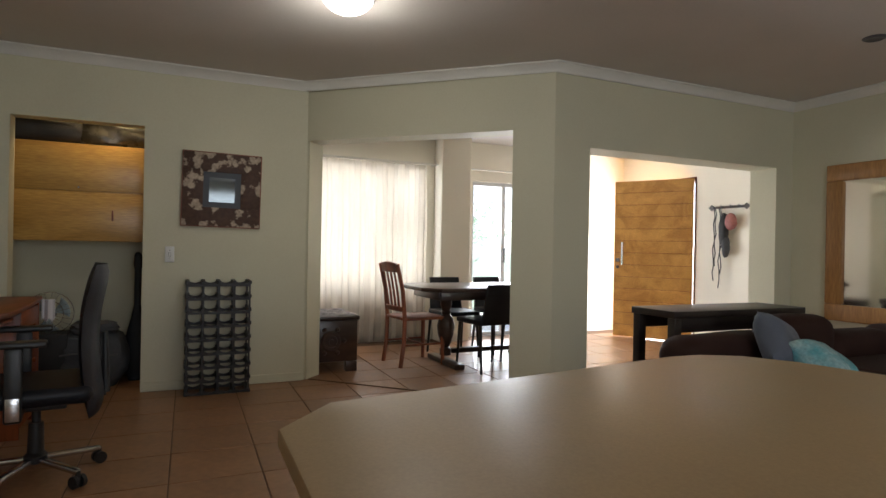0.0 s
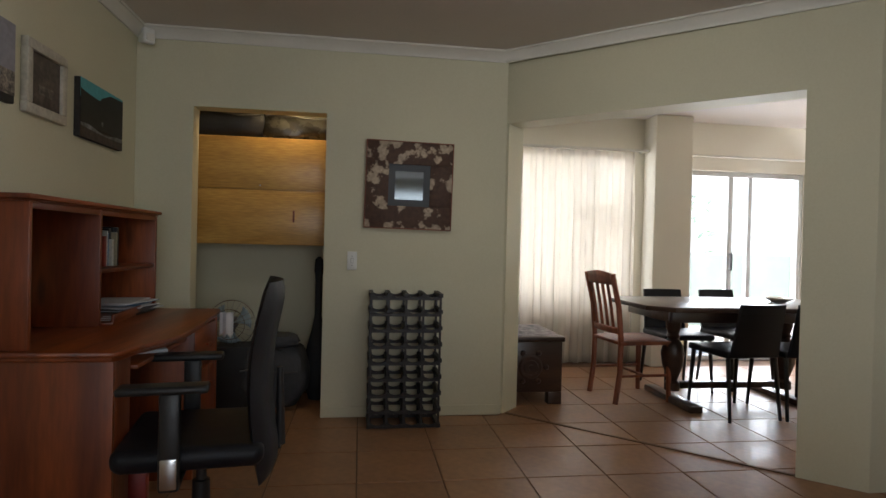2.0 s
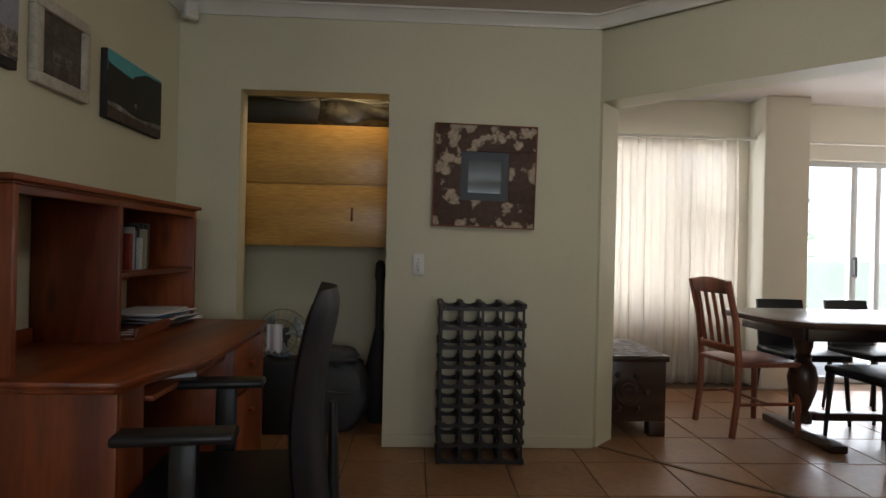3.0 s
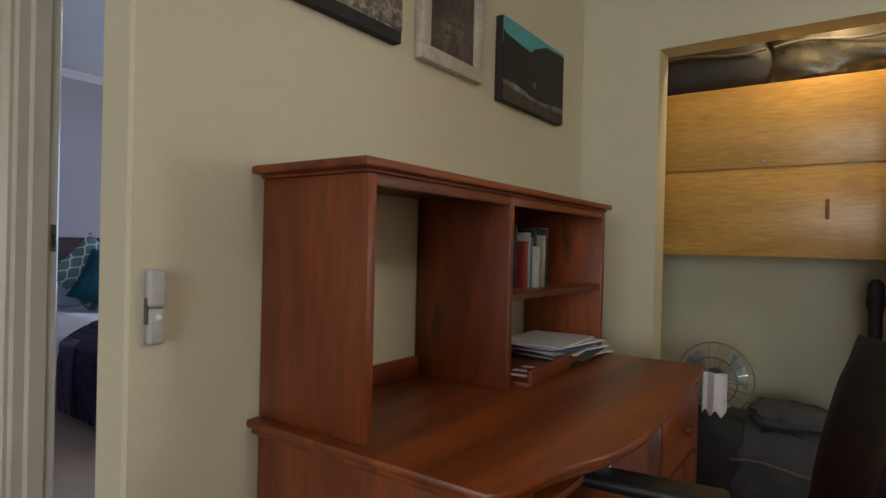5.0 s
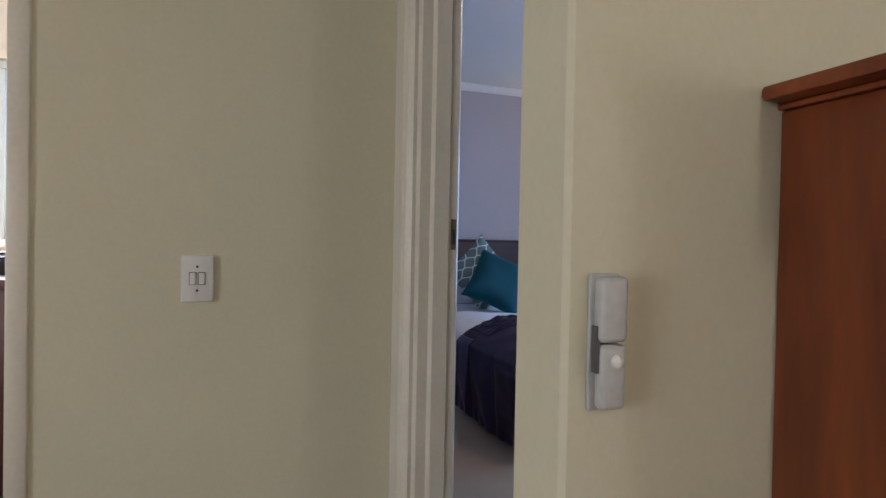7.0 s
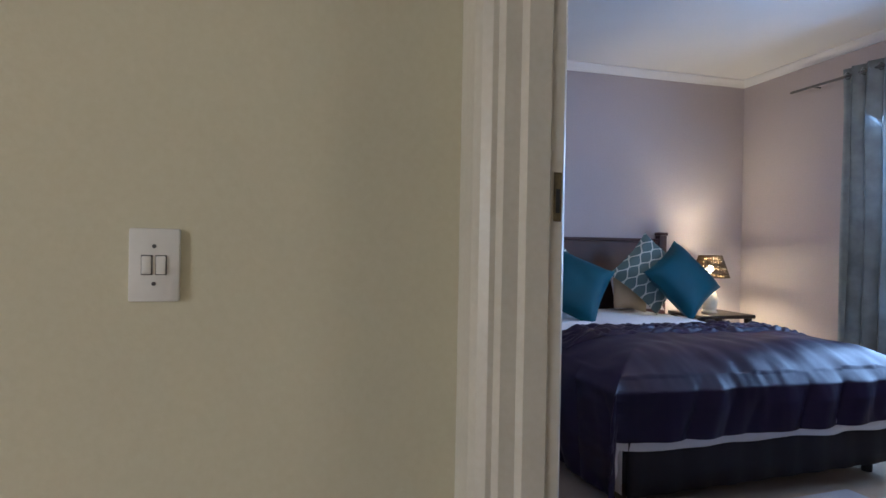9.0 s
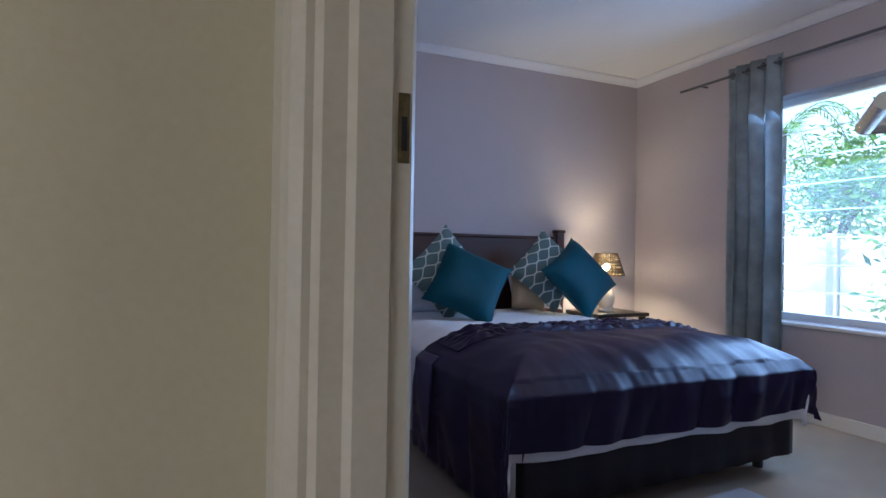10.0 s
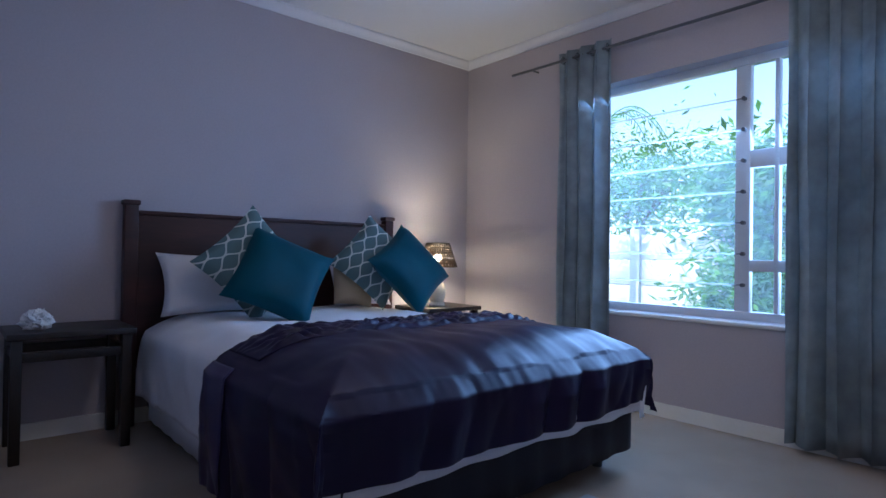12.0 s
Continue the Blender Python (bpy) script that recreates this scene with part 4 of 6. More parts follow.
prof = [(0.10, 0.0), (0.16, 0.10), (0.15, 0.34), (0.08, 0.50), (0.045, 0.60), (0.045, 0.88), (0.06, 0.92), (0.05, 1.0), (0.02, 1.02)]
lathe(bm, prof, (0, 0, 0), 18)
for v in bm.verts:
    v.co.y *= 0.35
    v.co.x = v.co.x * 0.55 + 0.02
part("case_shell", bm, DARKBAG, gb, smooth=True)

fan = thing("desk_fan", "round wire desk fan standing on a box in the alcove", "fan", (-1.03, 7.22, 0.0), 0)
box_part("box_stand", (-0.13, -0.04, 0.0), (0.13, 0.20, 0.42), DARKBAG, fan, 0.01)
for k in range(22):
    a = 2 * math.pi * k / 22
    bm = bmesh.new()
    pts = [(0.03, -0.075), (0.10, -0.070), (0.145, -0.04), (0.155, 0.0)]
    for (r0, d0), (r1, d1) in zip(pts, pts[1:]):
        rod(bm, (r0 * math.cos(a), d0 + 0.06, 0.565 + r0 * math.sin(a)), (r1 * math.cos(a), d1 + 0.06, 0.565 + r1 * math.sin(a)), 0.0014, seg=5)
    part("wire", bm, CHROME, fan)
for r, d in ((0.155, 0.0), (0.10, -0.07), (0.03, -0.075)):
    bm = bmesh.new()
    for k in range(24):
        a0, a1 = 2 * math.pi * k / 24, 2 * math.pi * (k + 1) / 24
        rod(bm, (r * math.cos(a0), d + 0.06, 0.565 + r * math.sin(a0)), (r * math.cos(a1), d + 0.06, 0.565 + r * math.sin(a1)), 0.0022, seg=6)
    part("ring", bm, CHROME, fan, smooth=True)
for k in range(3):
    bm = bmesh.new()
    a = 2 * math.pi * k / 3 + 0.4
    sheet(bm, 6, 4, lambda u, v: ((0.02 + 0.115 * u) * math.cos(a + 0.9 * (v - 0.5) * (0.4 + u)), 0.05 + 0.03 * (v - 0.5), 0.565 + (0.02 + 0.115 * u) * math.sin(a + 0.9 * (v - 0.5) * (0.4 + u))))
    part("blade", bm, mat("pale_blue_blade", (0.30, 0.38, 0.42), 0.3, vary=0.05), fan, smooth=True, thick=0.002)
bm = bmesh.new()
rod(bm, (0, 0.06, 0.565), (0, 0.15, 0.565), 0.045, 0.035, 16)
rod(bm, (0, 0.12, 0.42), (0, 0.12, 0.55), 0.014)
part("motor", bm, GREYPL, fan, smooth=True)
lc = thing("lace_cloth", "white lace cloth hanging over the desk end", "cloth", (-0.915, 6.47, 0.0))
bm = bmesh.new()
sheet(bm, 10, 10, lambda u, v: (-0.02 + 0.07 * u, 0.062 + 0.008 * math.sin(9 * u), 0.60 + 0.13 * v + 0.012 * math.sin(14 * u) * (1 - v)))
part("cloth", bm, SHEET, lc, smooth=True, thick=0.003)


# ---- dining room ----
def sheer_cloth(name, colour, through):
    """Thin cloth that lets part of the daylight through."""
    m = bpy.data.materials.new(name)
    m.use_nodes = True
    nt = m.node_tree
    n, link = nt.nodes, nt.links.new
    dif, tra, clear = n.new("ShaderNodeBsdfDiffuse"), n.new("ShaderNodeBsdfTranslucent"), n.new("ShaderNodeBsdfTransparent")
    co, weave = n.new("ShaderNodeTexCoord"), n.new("ShaderNodeTexNoise")
    mp = n.new("ShaderNodeMapping")
    mp.inputs["Scale"].default_value = (6, 6, 0.6)
    link(co.outputs["Object"], mp.inputs["Vector"])
    link(mp.outputs[0], weave.inputs["Vector"])
    weave.inputs["Scale"].default_value = 9
    ramp = n.new("ShaderNodeValToRGB")
    ramp.color_ramp.elements[0].color, ramp.color_ramp.elements[1].color = (*[c * 0.82 for c in colour], 1), (*colour, 1)
    link(weave.outputs["Fac"], ramp.inputs[0])
    link(ramp.outputs[0], dif.inputs["Color"])
    link(ramp.outputs[0], tra.inputs["Color"])
    a, b = n.new("ShaderNodeMixShader"), n.new("ShaderNodeMixShader")
    a.inputs[0].default_value = 0.55
    link(dif.outputs[0], a.inputs[1])
    link(tra.outputs[0], a.inputs[2])
    b.inputs[0].default_value = through
    link(a.outputs[0], b.inputs[1])
    link(clear.outputs[0], b.inputs[2])
    link(b.outputs[0], n["Material Output"].inputs[0])
    return m


SHEERTHIN = sheer_cloth("sheer_cream_voile", (0.80, 0.74, 0.66), 0.22)


def curtain(name, label, x0, x1, y, z0, z1, waves, depth, material, gather=0.3, seed=0.0, rings=False):
    cu = thing(name, label, "curtain", (0, 0, 0))
    bm = bmesh.new()

    def f(u, v):
        k = 1 - gather * 0.35 * math.sin(math.pi * v) * (0.5 - u) * 0.4
        ph = u * waves * 2 * math.pi + 0.5 * noise.noise(Vector((u * 3 + seed, v * 1.2, 0)))
        d = depth * (0.75 + 0.25 * (1 - v)) * math.sin(ph) + 0.25 * depth * math.sin(2.3 * ph + seed) * (1 - v)
        xx = x0 + (x1 - x0) * (0.5 + (u - 0.5) * k) + 0.012 * math.sin(ph * 2) + 0.012 * noise.noise(Vector((u * 4, v * 3, seed)))
        return (xx, y + d, z0 + (z1 - z0) * v + 0.004 * math.sin(ph))
    sheet(bm, int(waves * 14), 26, f)
    part("cloth", bm, material, cu, smooth=True, thick=0.002)
    return cu


window("window_1", "white framed dining room window behind the curtain", (0.99, 8.72), 0, 1.52, 0.54, 2.06, bars=((0.99, 0.05),), rails=((1.0, 1.48, 1.38, 0.05),))
curtain("sheer_curtain", "gathered sheer cream curtain over the dining window", 0.80, 2.46, 8.575, 0.015, 2.075, 13, 0.026, SHEERTHIN, seed=2)
rail = thing("curtain_rail", "white curtain rail above the dining window", "curtain rail")
box_part("rail_bar", (0.76, 8.535, 2.078), (2.595, 8.575, 2.100), TRIM, rail, 0.004)
for x in (0.80, 1.65, 2.56):
    box_part("rail_bracket", (x - 0.01, 8.5755, 2.078), (x + 0.01, 8.66, 2.098), TRIM, rail, 0.002)
window("sliding_door", "white aluminium sliding glass door to the garden", (3.12, 8.72), 0, 1.30, 0.0, 1.945, bars=((0.48, 0.055), (0.70, 0.045)), deep=0.06)
hd = thing("door_pull", "grey pull handle on the sliding glass door", "handle", (3.60, 8.716, 1.02))
box_part("grip", (-0.012, -0.035, -0.09), (0.012, -0.018, 0.09), GREYPL, hd, 0.006)
for z in (-0.075, 0.075):
    box_part("grip_foot", (-0.008, -0.0185, z - 0.01), (0.008, 0.002, z + 0.01), GREYPL, hd, 0.002)
curtain("sheer_curtain", "sheer cream curtain drawn aside at the sliding door", 4.36, 4.72, 8.575, 0.015, 2.06, 5, 0.03, SHEERTHIN, seed=5)
rail = thing("curtain_rail", "white curtain rail above the sliding door", "curtain rail")
box_part("rail_bar", (2.985, 8.535, 2.062), (4.85, 8.575, 2.080), TRIM, rail, 0.004)
for x in (3.05, 4.8):
    box_part("rail_bracket", (x - 0.01, 8.5755, 2.062), (x + 0.01, 8.66, 2.078), TRIM, rail, 0.002)

# carved chest with a cloth
cst = thing("carved_chest", "dark carved wooden chest on bracket feet", "chest", (1.04, 7.52, 0), 0)
box_part("body", (-0.235, -0.315, 0.09), (0.235, 0.315, 0.45), DARKWOOD, cst, 0.006)
box_part("lid", (-0.25, -0.33, 0.451), (0.25, 0.33, 0.488), DARKWOOD, cst, 0.008)
for sx in (-1, 1):
    for sy in (-1, 1):
        box_part("foot", (sx * 0.235 - (0.10 if sx > 0 else 0), sy * 0.315 - (0.08 if sy > 0 else 0), 0.0), (sx * 0.235 + (0.10 if sx < 0 else 0), sy * 0.315 + (0.08 if sy < 0 else 0), 0.0895), DARKWOOD, cst, 0.004)
bm = bmesh.new()
for r, d in ((0.09, 0.012), (0.06, 0.020), (0.025, 0.028)):
    rod(bm, (0, -0.316, 0.27), (0, -0.316 - d, 0.27), r, r * 0.85, 20)
part("carved_rosette", bm, DARKWOOD, cst, smooth=True)
for k in range(6):
    bm = bmesh.new()
    a = 2 * math.pi * k / 6
    rod(bm, (0.115 * math.cos(a), -0.3155, 0.27 + 0.115 * math.sin(a)), (0.115 * math.cos(a), -0.330, 0.27 + 0.115 * math.sin(a)), 0.022, 0.012, 10)
    part("carved_petal", bm, DARKWOOD, cst, smooth=True)
tc = thing("table_runner", "pale patterned cloth on the chest", "cloth", (1.04, 7.50, 0.4885))
bm = bmesh.new()
sheet(bm, 10, 10, lambda u, v: ((u - 0.5) * 0.44, (v - 0.5) * 0.56, 0.001 + 0.002 * math.sin(8 * u + 3 * v) ** 2))
part("cloth", bm, mat("pale_patterned_cloth", (0.46, 0.44, 0.46), 0.85, vary=0.3, scale=16, grain=60, bump=0.2, colour2=(0.10, 0.09, 0.11)), tc, thick=0.002)

# trestle dining table
tb = thing("dining_table", "dark wooden trestle dining table with turned legs", "table", (2.61, 7.25, 0))
bm = bmesh.new()
prism(bm, [(-0.83, -0.28), (-0.69, -0.42), (0.69, -0.42), (0.83, -0.28), (0.83, 0.28), (0.69, 0.42), (-0.69, 0.42), (-0.83, 0.28)], 0.710, 0.745, 0.008)
part("tabletop", bm, DARKWOOD, tb, smooth=True)
for s in (-1, 1):
    box_part("apron", (-0.66, s * 0.32 - 0.012, 0.63), (0.66, s * 0.32 + 0.012, 0.709), DARKWOOD, tb, 0.003)
    box_part("apron_end", (s * 0.66 - 0.012, -0.306, 0.63), (s * 0.66 + 0.012, 0.306, 0.709), DARKWOOD, tb, 0.003)
    bm = bmesh.new()
    lathe(bm, [(0.055, 0.085), (0.055, 0.14), (0.035, 0.16), (0.05, 0.20), (0.075, 0.28), (0.085, 0.36), (0.07, 0.43), (0.04, 0.47), (0.05, 0.49), (0.04, 0.51), (0.055, 0.56), (0.055, 0.629)], (s * 0.46, 0, 0), 20)
    part("turned_leg", bm, DARKWOOD, tb, smooth=True)
    bm = bmesh.new()
    cube(bm, (s * 0.46 - 0.05, -0.33, 0.0), (s * 0.46 + 0.05, 0.33, 0.084), 0.012, 2)
    for v in bm.verts:
        if abs(v.co.y) > 0.2 and v.co.z > 0.04:
            v.co.z -= 0.035
    part("trestle_foot", bm, DARKWOOD, tb, smooth=True)
    box_part("bearer", (s * 0.46 - 0.04, -0.305, 0.630), (s * 0.46 + 0.04, 0.305, 0.7085), DARKWOOD, tb, 0.004)
box_part("stretcher", (-0.405, -0.035, 0.10), (0.405, 0.035, 0.145), DARKWOOD, tb, 0.006)
pl = thing("small_dish", "small pale dish standing on the dining table", "dish", (3.05, 7.3, 0.7455))
bm = bmesh.new()
lathe(bm, [(0.05, 0.0), (0.06, 0.004), (0.11, 0.03), (0.115, 0.034), (0.10, 0.03), (0.05, 0.010)], (0, 0, 0), 24)
part("bowl", bm, CERAMIC, pl, smooth=True)

# red-brown slatted chair at the table's end, facing +x
wc = thing("dining_chair", "red-brown wooden chair with a slatted back", "chair", (1.89, 7.40, 0), 6)
for sy in (-1, 1):
    bm = bmesh.new()
    pts = [(-0.235, 0.0), (-0.205, 0.22), (-0.20, 0.45), (-0.225, 0.70), (-0.285, 0.945)]
    for (xa, za), (xb, zb) in zip(pts, pts[1:]):
        rod(bm, (xa, sy * 0.19, za), (xb, sy * 0.19, zb), 0.020, seg=8)
    part("back_leg", bm, CHAIRWOOD, wc, smooth=True)
    bm = bmesh.new()
    rod(bm, (0.20, sy * 0.20, 0.0), (0.195, sy * 0.195, 0.425), 0.017, 0.022, 10)
    part("front_leg", bm, CHAIRWOOD, wc, smooth=True)
    bm = bmesh.new()
    rod(bm, (-0.205, sy * 0.19, 0.20), (0.197, sy * 0.197, 0.20), 0.010, seg=8)
    part("side_stretcher", bm, CHAIRWOOD, wc, smooth=True)
bm = bmesh.new()
rod(bm, (0.0, -0.19, 0.20), (0.0, 0.19, 0.20), 0.010, seg=8)
part("cross_stretcher", bm, CHAIRWOOD, wc, smooth=True)
bm = bmesh.new()
cube(bm, (-0.215, -0.215, 0.426), (0.235, 0.215, 0.455), 0.01, 2)
part("seat", bm, CHAIRWOOD, wc, smooth=True)
for z, t, x in ((0.905, 0.075, -0.272), (0.53, 0.045, -0.208)):
    bm = bmesh.new()
    sheet(bm, 12, 3, lambda u, v: (x - 0.02 * math.sin(math.pi * u) - 0.10 * (v - 0.5) * t * 2, (u - 0.5) * 0.37, z - t / 2 + t * v + (0.022 * math.sin(math.pi * u) if z > 0.8 and v > 0.9 else 0)))
    part("back_rail", bm, CHAIRWOOD, wc, smooth=True, thick=0.018)
for k in range(4):
    bm = bmesh.new()
    yy = (k - 1.5) * 0.078
    for (xa, za), (xb, zb) in (((-0.222, 0.55), (-0.245, 0.70)), ((-0.245, 0.70), (-0.280, 0.872))):
        cube(bm, (-0.006, yy - 0.015, 0), (0.006, yy + 0.015, ((xb - xa) ** 2 + (zb - za) ** 2) ** 0.5), 0.002, 1, Matrix.Translation((xa, 0, za)) @ Matrix.Rotation(math.atan2(xb - xa, zb - za), 4, 'Y'))
    part("back_slat", bm, CHAIRWOOD, wc)


def black_chair():
    """Black leather dining chair, facing +y, with a gently curved back and slim legs."""
    c = thing("dining_chair", "black leather dining chair with slim tapered legs", "chair", (0, 0, 0), group="black chairs round the dining table")
    bm = bmesh.new()
    cube(bm, (-0.205, -0.20, 0.415), (0.205, 0.22, 0.462), 0.016, 3)
    part("seat", bm, BLACKLEATHER, c, smooth=True)
    bm = bmesh.new()
    for side in (0.012, -0.012):
        sheet(bm, 10, 10, lambda u, v: ((u - 0.5) * (0.36 - 0.03 * v), -0.195 - 0.07 * v - 0.035 * math.cos((u - 0.5) * 2.6) + side, 0.44 + 0.345 * v))
    edge = [e for e in bm.edges if e.is_boundary]
    bmesh.ops.bridge_loops(bm, edges=edge)
    bmesh.ops.recalc_face_normals(bm, faces=bm.faces)
    part("backrest", bm, BLACKLEATHER, c, smooth=True)
    for sx in (-1, 1):
        for sy in (-1, 1):
            bm = bmesh.new()
            rod(bm, (sx * 0.195, sy * 0.21 - (0.02 if sy < 0 else 0), 0.0), (sx * 0.18, sy * 0.18, 0.416), 0.011, 0.017, 8)
            part("leg", bm, BLACKPLASTIC, c, smooth=True)
    return c


bc = black_chair()
bc.matrix_world = pose(2.43, 6.95, 0, 0, 0, 4)
for x, y, a in ((2.88, 6.93, -3), (2.42, 7.66, 178), (2.98, 7.70, 184)):
    copy_thing(bc, pose(x, y, 0, 0, 0, a))

# ---- entrance hall ----
fdr = thing("door_1", "open golden front door of horizontal wooden planks", "door", (5.47, 7.395, 0), 0, kind="structure")
fdr.matrix_world = pose(5.485, 7.40, 0, 0, 0, 122.5)
n = 13
for k in range(n):
    z0, z1 = 0.012 + 1.99 * k / n, 0.012 + 1.99 * (k + 1) / n
    bm = bmesh.new()
    cube(bm, (0.0, -0.02, z0 + 0.0022), (0.955, 0.02, z1 - 0.0022), 0.004, 1)
    part("plank", bm, DOORWOOD, fdr)
box_part("door_core", (0.004, -0.014, 0.013), (0.951, 0.014, 2.0), CHAIRWOOD, fdr, 0)
for s in (1, -1):
    bm = bmesh.new()
    rod(bm, (0.84, s * 0.065, 0.93), (0.84, s * 0.065, 1.22), 0.013)
    for z in (0.95, 1.20):
        rod(bm, (0.84, s * 0.019, z), (0.84, s * 0.066, z), 0.011)
    part("pull_handle", bm, CHROME, fdr, smooth=True)
    bm = bmesh.new()
    rod(bm, (0.905, s * 0.019, 0.99), (0.905, s * 0.030, 0.99), 0.026, seg=18)
    rod(bm, (0.905, s * 0.019, 0.90), (0.905, s * 0.028, 0.90), 0.022, seg=18)
    part("lock_rose", bm, CHROME, fdr, smooth=True)
ff = thing("door_frame_front", "dark wooden frame of the front doorway", "door frame", (0, 0, 0), kind="structure")
box_part("head", (5.49, 7.38, 2.02 - 0.05), (5.66, 8.36, 2.019), CHAIRWOOD, ff, 0.004)
box_part("jamb", (5.49, 7.381, 0.001), (5.66, 7.394, 1.969), CHAIRWOOD, ff, 0.003)
box_part("jamb", (5.49, 8.31, 0.001), (5.66, 8.359, 1.969), CHAIRWOOD, ff, 0.004)
# hooks with hats and leads
hk = thing("coat_rack", "carved wooden wall rack with metal hooks", "coat rack", (5.499, 6.915, 1.625), -90)
bm = bmesh.new()
prism(bm, [(-0.23, -0.035), (-0.185, 0.0), (-0.23, 0.035), (-0.275, 0.0)], -0.015, -0.001)
prism(bm, [(0.23, -0.035), (0.275, 0.0), (0.23, 0.035), (0.185, 0.0)], -0.015, -0.001)
bmesh.ops.transform(bm, matrix=Matrix.Rotation(radians(-90), 4, 'X'), verts=bm.verts)
cube(bm, (-0.21, -0.016, -0.015), (0.21, -0.002, 0.015), 0.004)
part("board", bm, DARKWOOD, hk)
for x in (-0.17, -0.06, 0.06, 0.17):
    bm = bmesh.new()
    rod(bm, (x, -0.015, 0), (x, -0.055, -0.01), 0.006, seg=8)
    rod(bm, (x, -0.055, -0.01), (x, -0.060, 0.02), 0.006, 0.009, seg=8)
    part("hook", bm, GREYPL, hk, smooth=True)
PINKBAG = mat("dusty_pink_bag", (0.34, 0.13, 0.12), 0.7, vary=0.2, scale=9, grain=60, bump=0.2)
for nm, lab, yy, z0, z1, w, m2 in (("hanging_bag", "black bag hanging on the hall rack", 6.93, 1.18, 1.56, 0.12, DARKBAG), ("hanging_hat", "dusty pink cap hanging on the hall rack", 6.84, 1.36, 1.55, 0.15, PINKBAG), ("hanging_strap", "grey bag with a strap hanging on the rack", 6.90, 1.05, 1.3, 0.09, GREYBAG)):
    bm = bmesh.new()
    bmesh.ops.create_uvsphere(bm, u_segments=16, v_segments=12, radius=1)
    for v in bm.verts:
        f = 1 + 0.35 * noise.noise(v.co * 2.2 + Vector((yy * 9, 0, 0)))
        v.co = Vector((5.435 + v.co.x * 0.045, yy + v.co.y * w * 0.5 * f, (z0 + z1) / 2 + v.co.z * (z1 - z0) / 2 * (0.8 + 0.2 * f)))
    t = thing(nm, lab, "bag" if "hat" not in nm else "hat")
    part("body", bm, m2, t, smooth=True)
for yy, z0 in ((7.07, 0.78), (7.05, 0.95), (6.99, 0.70), (6.97, 0.86)):
    bm = bmesh.new()
    pts = [(5.44 + 0.006 * math.sin(7 * k), yy + 0.012 * math.sin(2.1 * k + yy * 20), 1.615 - (1.615 - z0) * k / 9) for k in range(10)]
    for a, b in zip(pts, pts[1:]):
        rod(bm, a, b, 0.006, seg=6)
    t = thing("dog_lead", "thin dark lead hanging from the hall rack", "lead", group="leads on the rack")
    part("strap", bm, DARKBAG, t, smooth=True)

# ---- living room seating ----
con = thing("console_table", "espresso wooden console table behind the sofa", "table", (0, 0, 0))
box_part("top", (2.70, 4.97, 0.675), (3.95, 5.36, 0.72), ESPRESSO, con, 0.005)
box_part("apron", (2.74, 5.0, 0.58), (3.91, 5.02, 0.674), ESPRESSO, con, 0.003)
box_part("apron", (2.74, 5.31, 0.58), (3.91, 5.33, 0.674), ESPRESSO, con, 0.003)
for x in (2.71, 3.88):
    for y in (4.98, 5.29):
        box_part("leg", (x, y, 0.0), (x + 0.06, y + 0.06, 0.6745), ESPRESSO, con, 0.004)
sofa = thing("sofa", "dark brown fabric sofa with rounded back cushions", "sofa", (0, 0, 0))


def pad(name, a, b, material, parent, r=0.06, seed=0.0, puff=0.02):
    bm = bmesh.new()
    cube(bm, a, b, r, 4)
    bmesh.ops.subdivide_edges(bm, edges=[e for e in bm.edges if e.calc_length() > 0.15], cuts=5, use_grid_fill=True)
    c = [(a[i] + b[i]) / 2 for i in range(3)]
    for v in bm.verts:
        d = v.co - Vector(c)
        v.co += d.normalized() * (puff * noise.noise(v.co * 4 + Vector((seed, 0, 0))) + puff * 0.6)
    return part(name, bm, material, parent, smooth=True)


pad("seat_base", (2.40, 4.02, 0.06), (4.62, 4.88, 0.36), BROWNSOFA, sofa, 0.05, 1, 0.008)
pad("back_cushion", (2.47, 4.62, 0.36), (3.24, 4.90, 0.605), BROWNSOFA, sofa, 0.11, 2)
pad("back_cushion", (3.26, 4.60, 0.36), (3.74, 4.88, 0.705), BROWNSOFA, sofa, 0.11, 3)
pad("back_cushion", (3.76, 4.62, 0.36), (4.42, 4.90, 0.585), BROWNSOFA, sofa, 0.10, 8)
pad("seat_cushion", (2.56, 4.06, 0.365), (3.45, 4.60, 0.44), BROWNSOFA, sofa, 0.05, 4, 0.012)
pad("seat_cushion", (3.47, 4.06, 0.365), (4.42, 4.60, 0.44), BROWNSOFA, sofa, 0.05, 5, 0.012)
pad("arm", (2.36, 4.0, 0.28), (2.54, 4.60, 0.43), BROWNSOFA, sofa, 0.08, 6)
pad("arm", (4.44, 4.0, 0.30), (4.66, 4.90, 0.60), BROWNSOFA, sofa, 0.08, 7)
for x in (2.46, 4.5):
    for y in (4.1, 4.8):
        box_part("foot", (x - 0.03, y - 0.03, 0), (x + 0.03, y + 0.03, 0.059), DARKWOOD, sofa, 0.004)


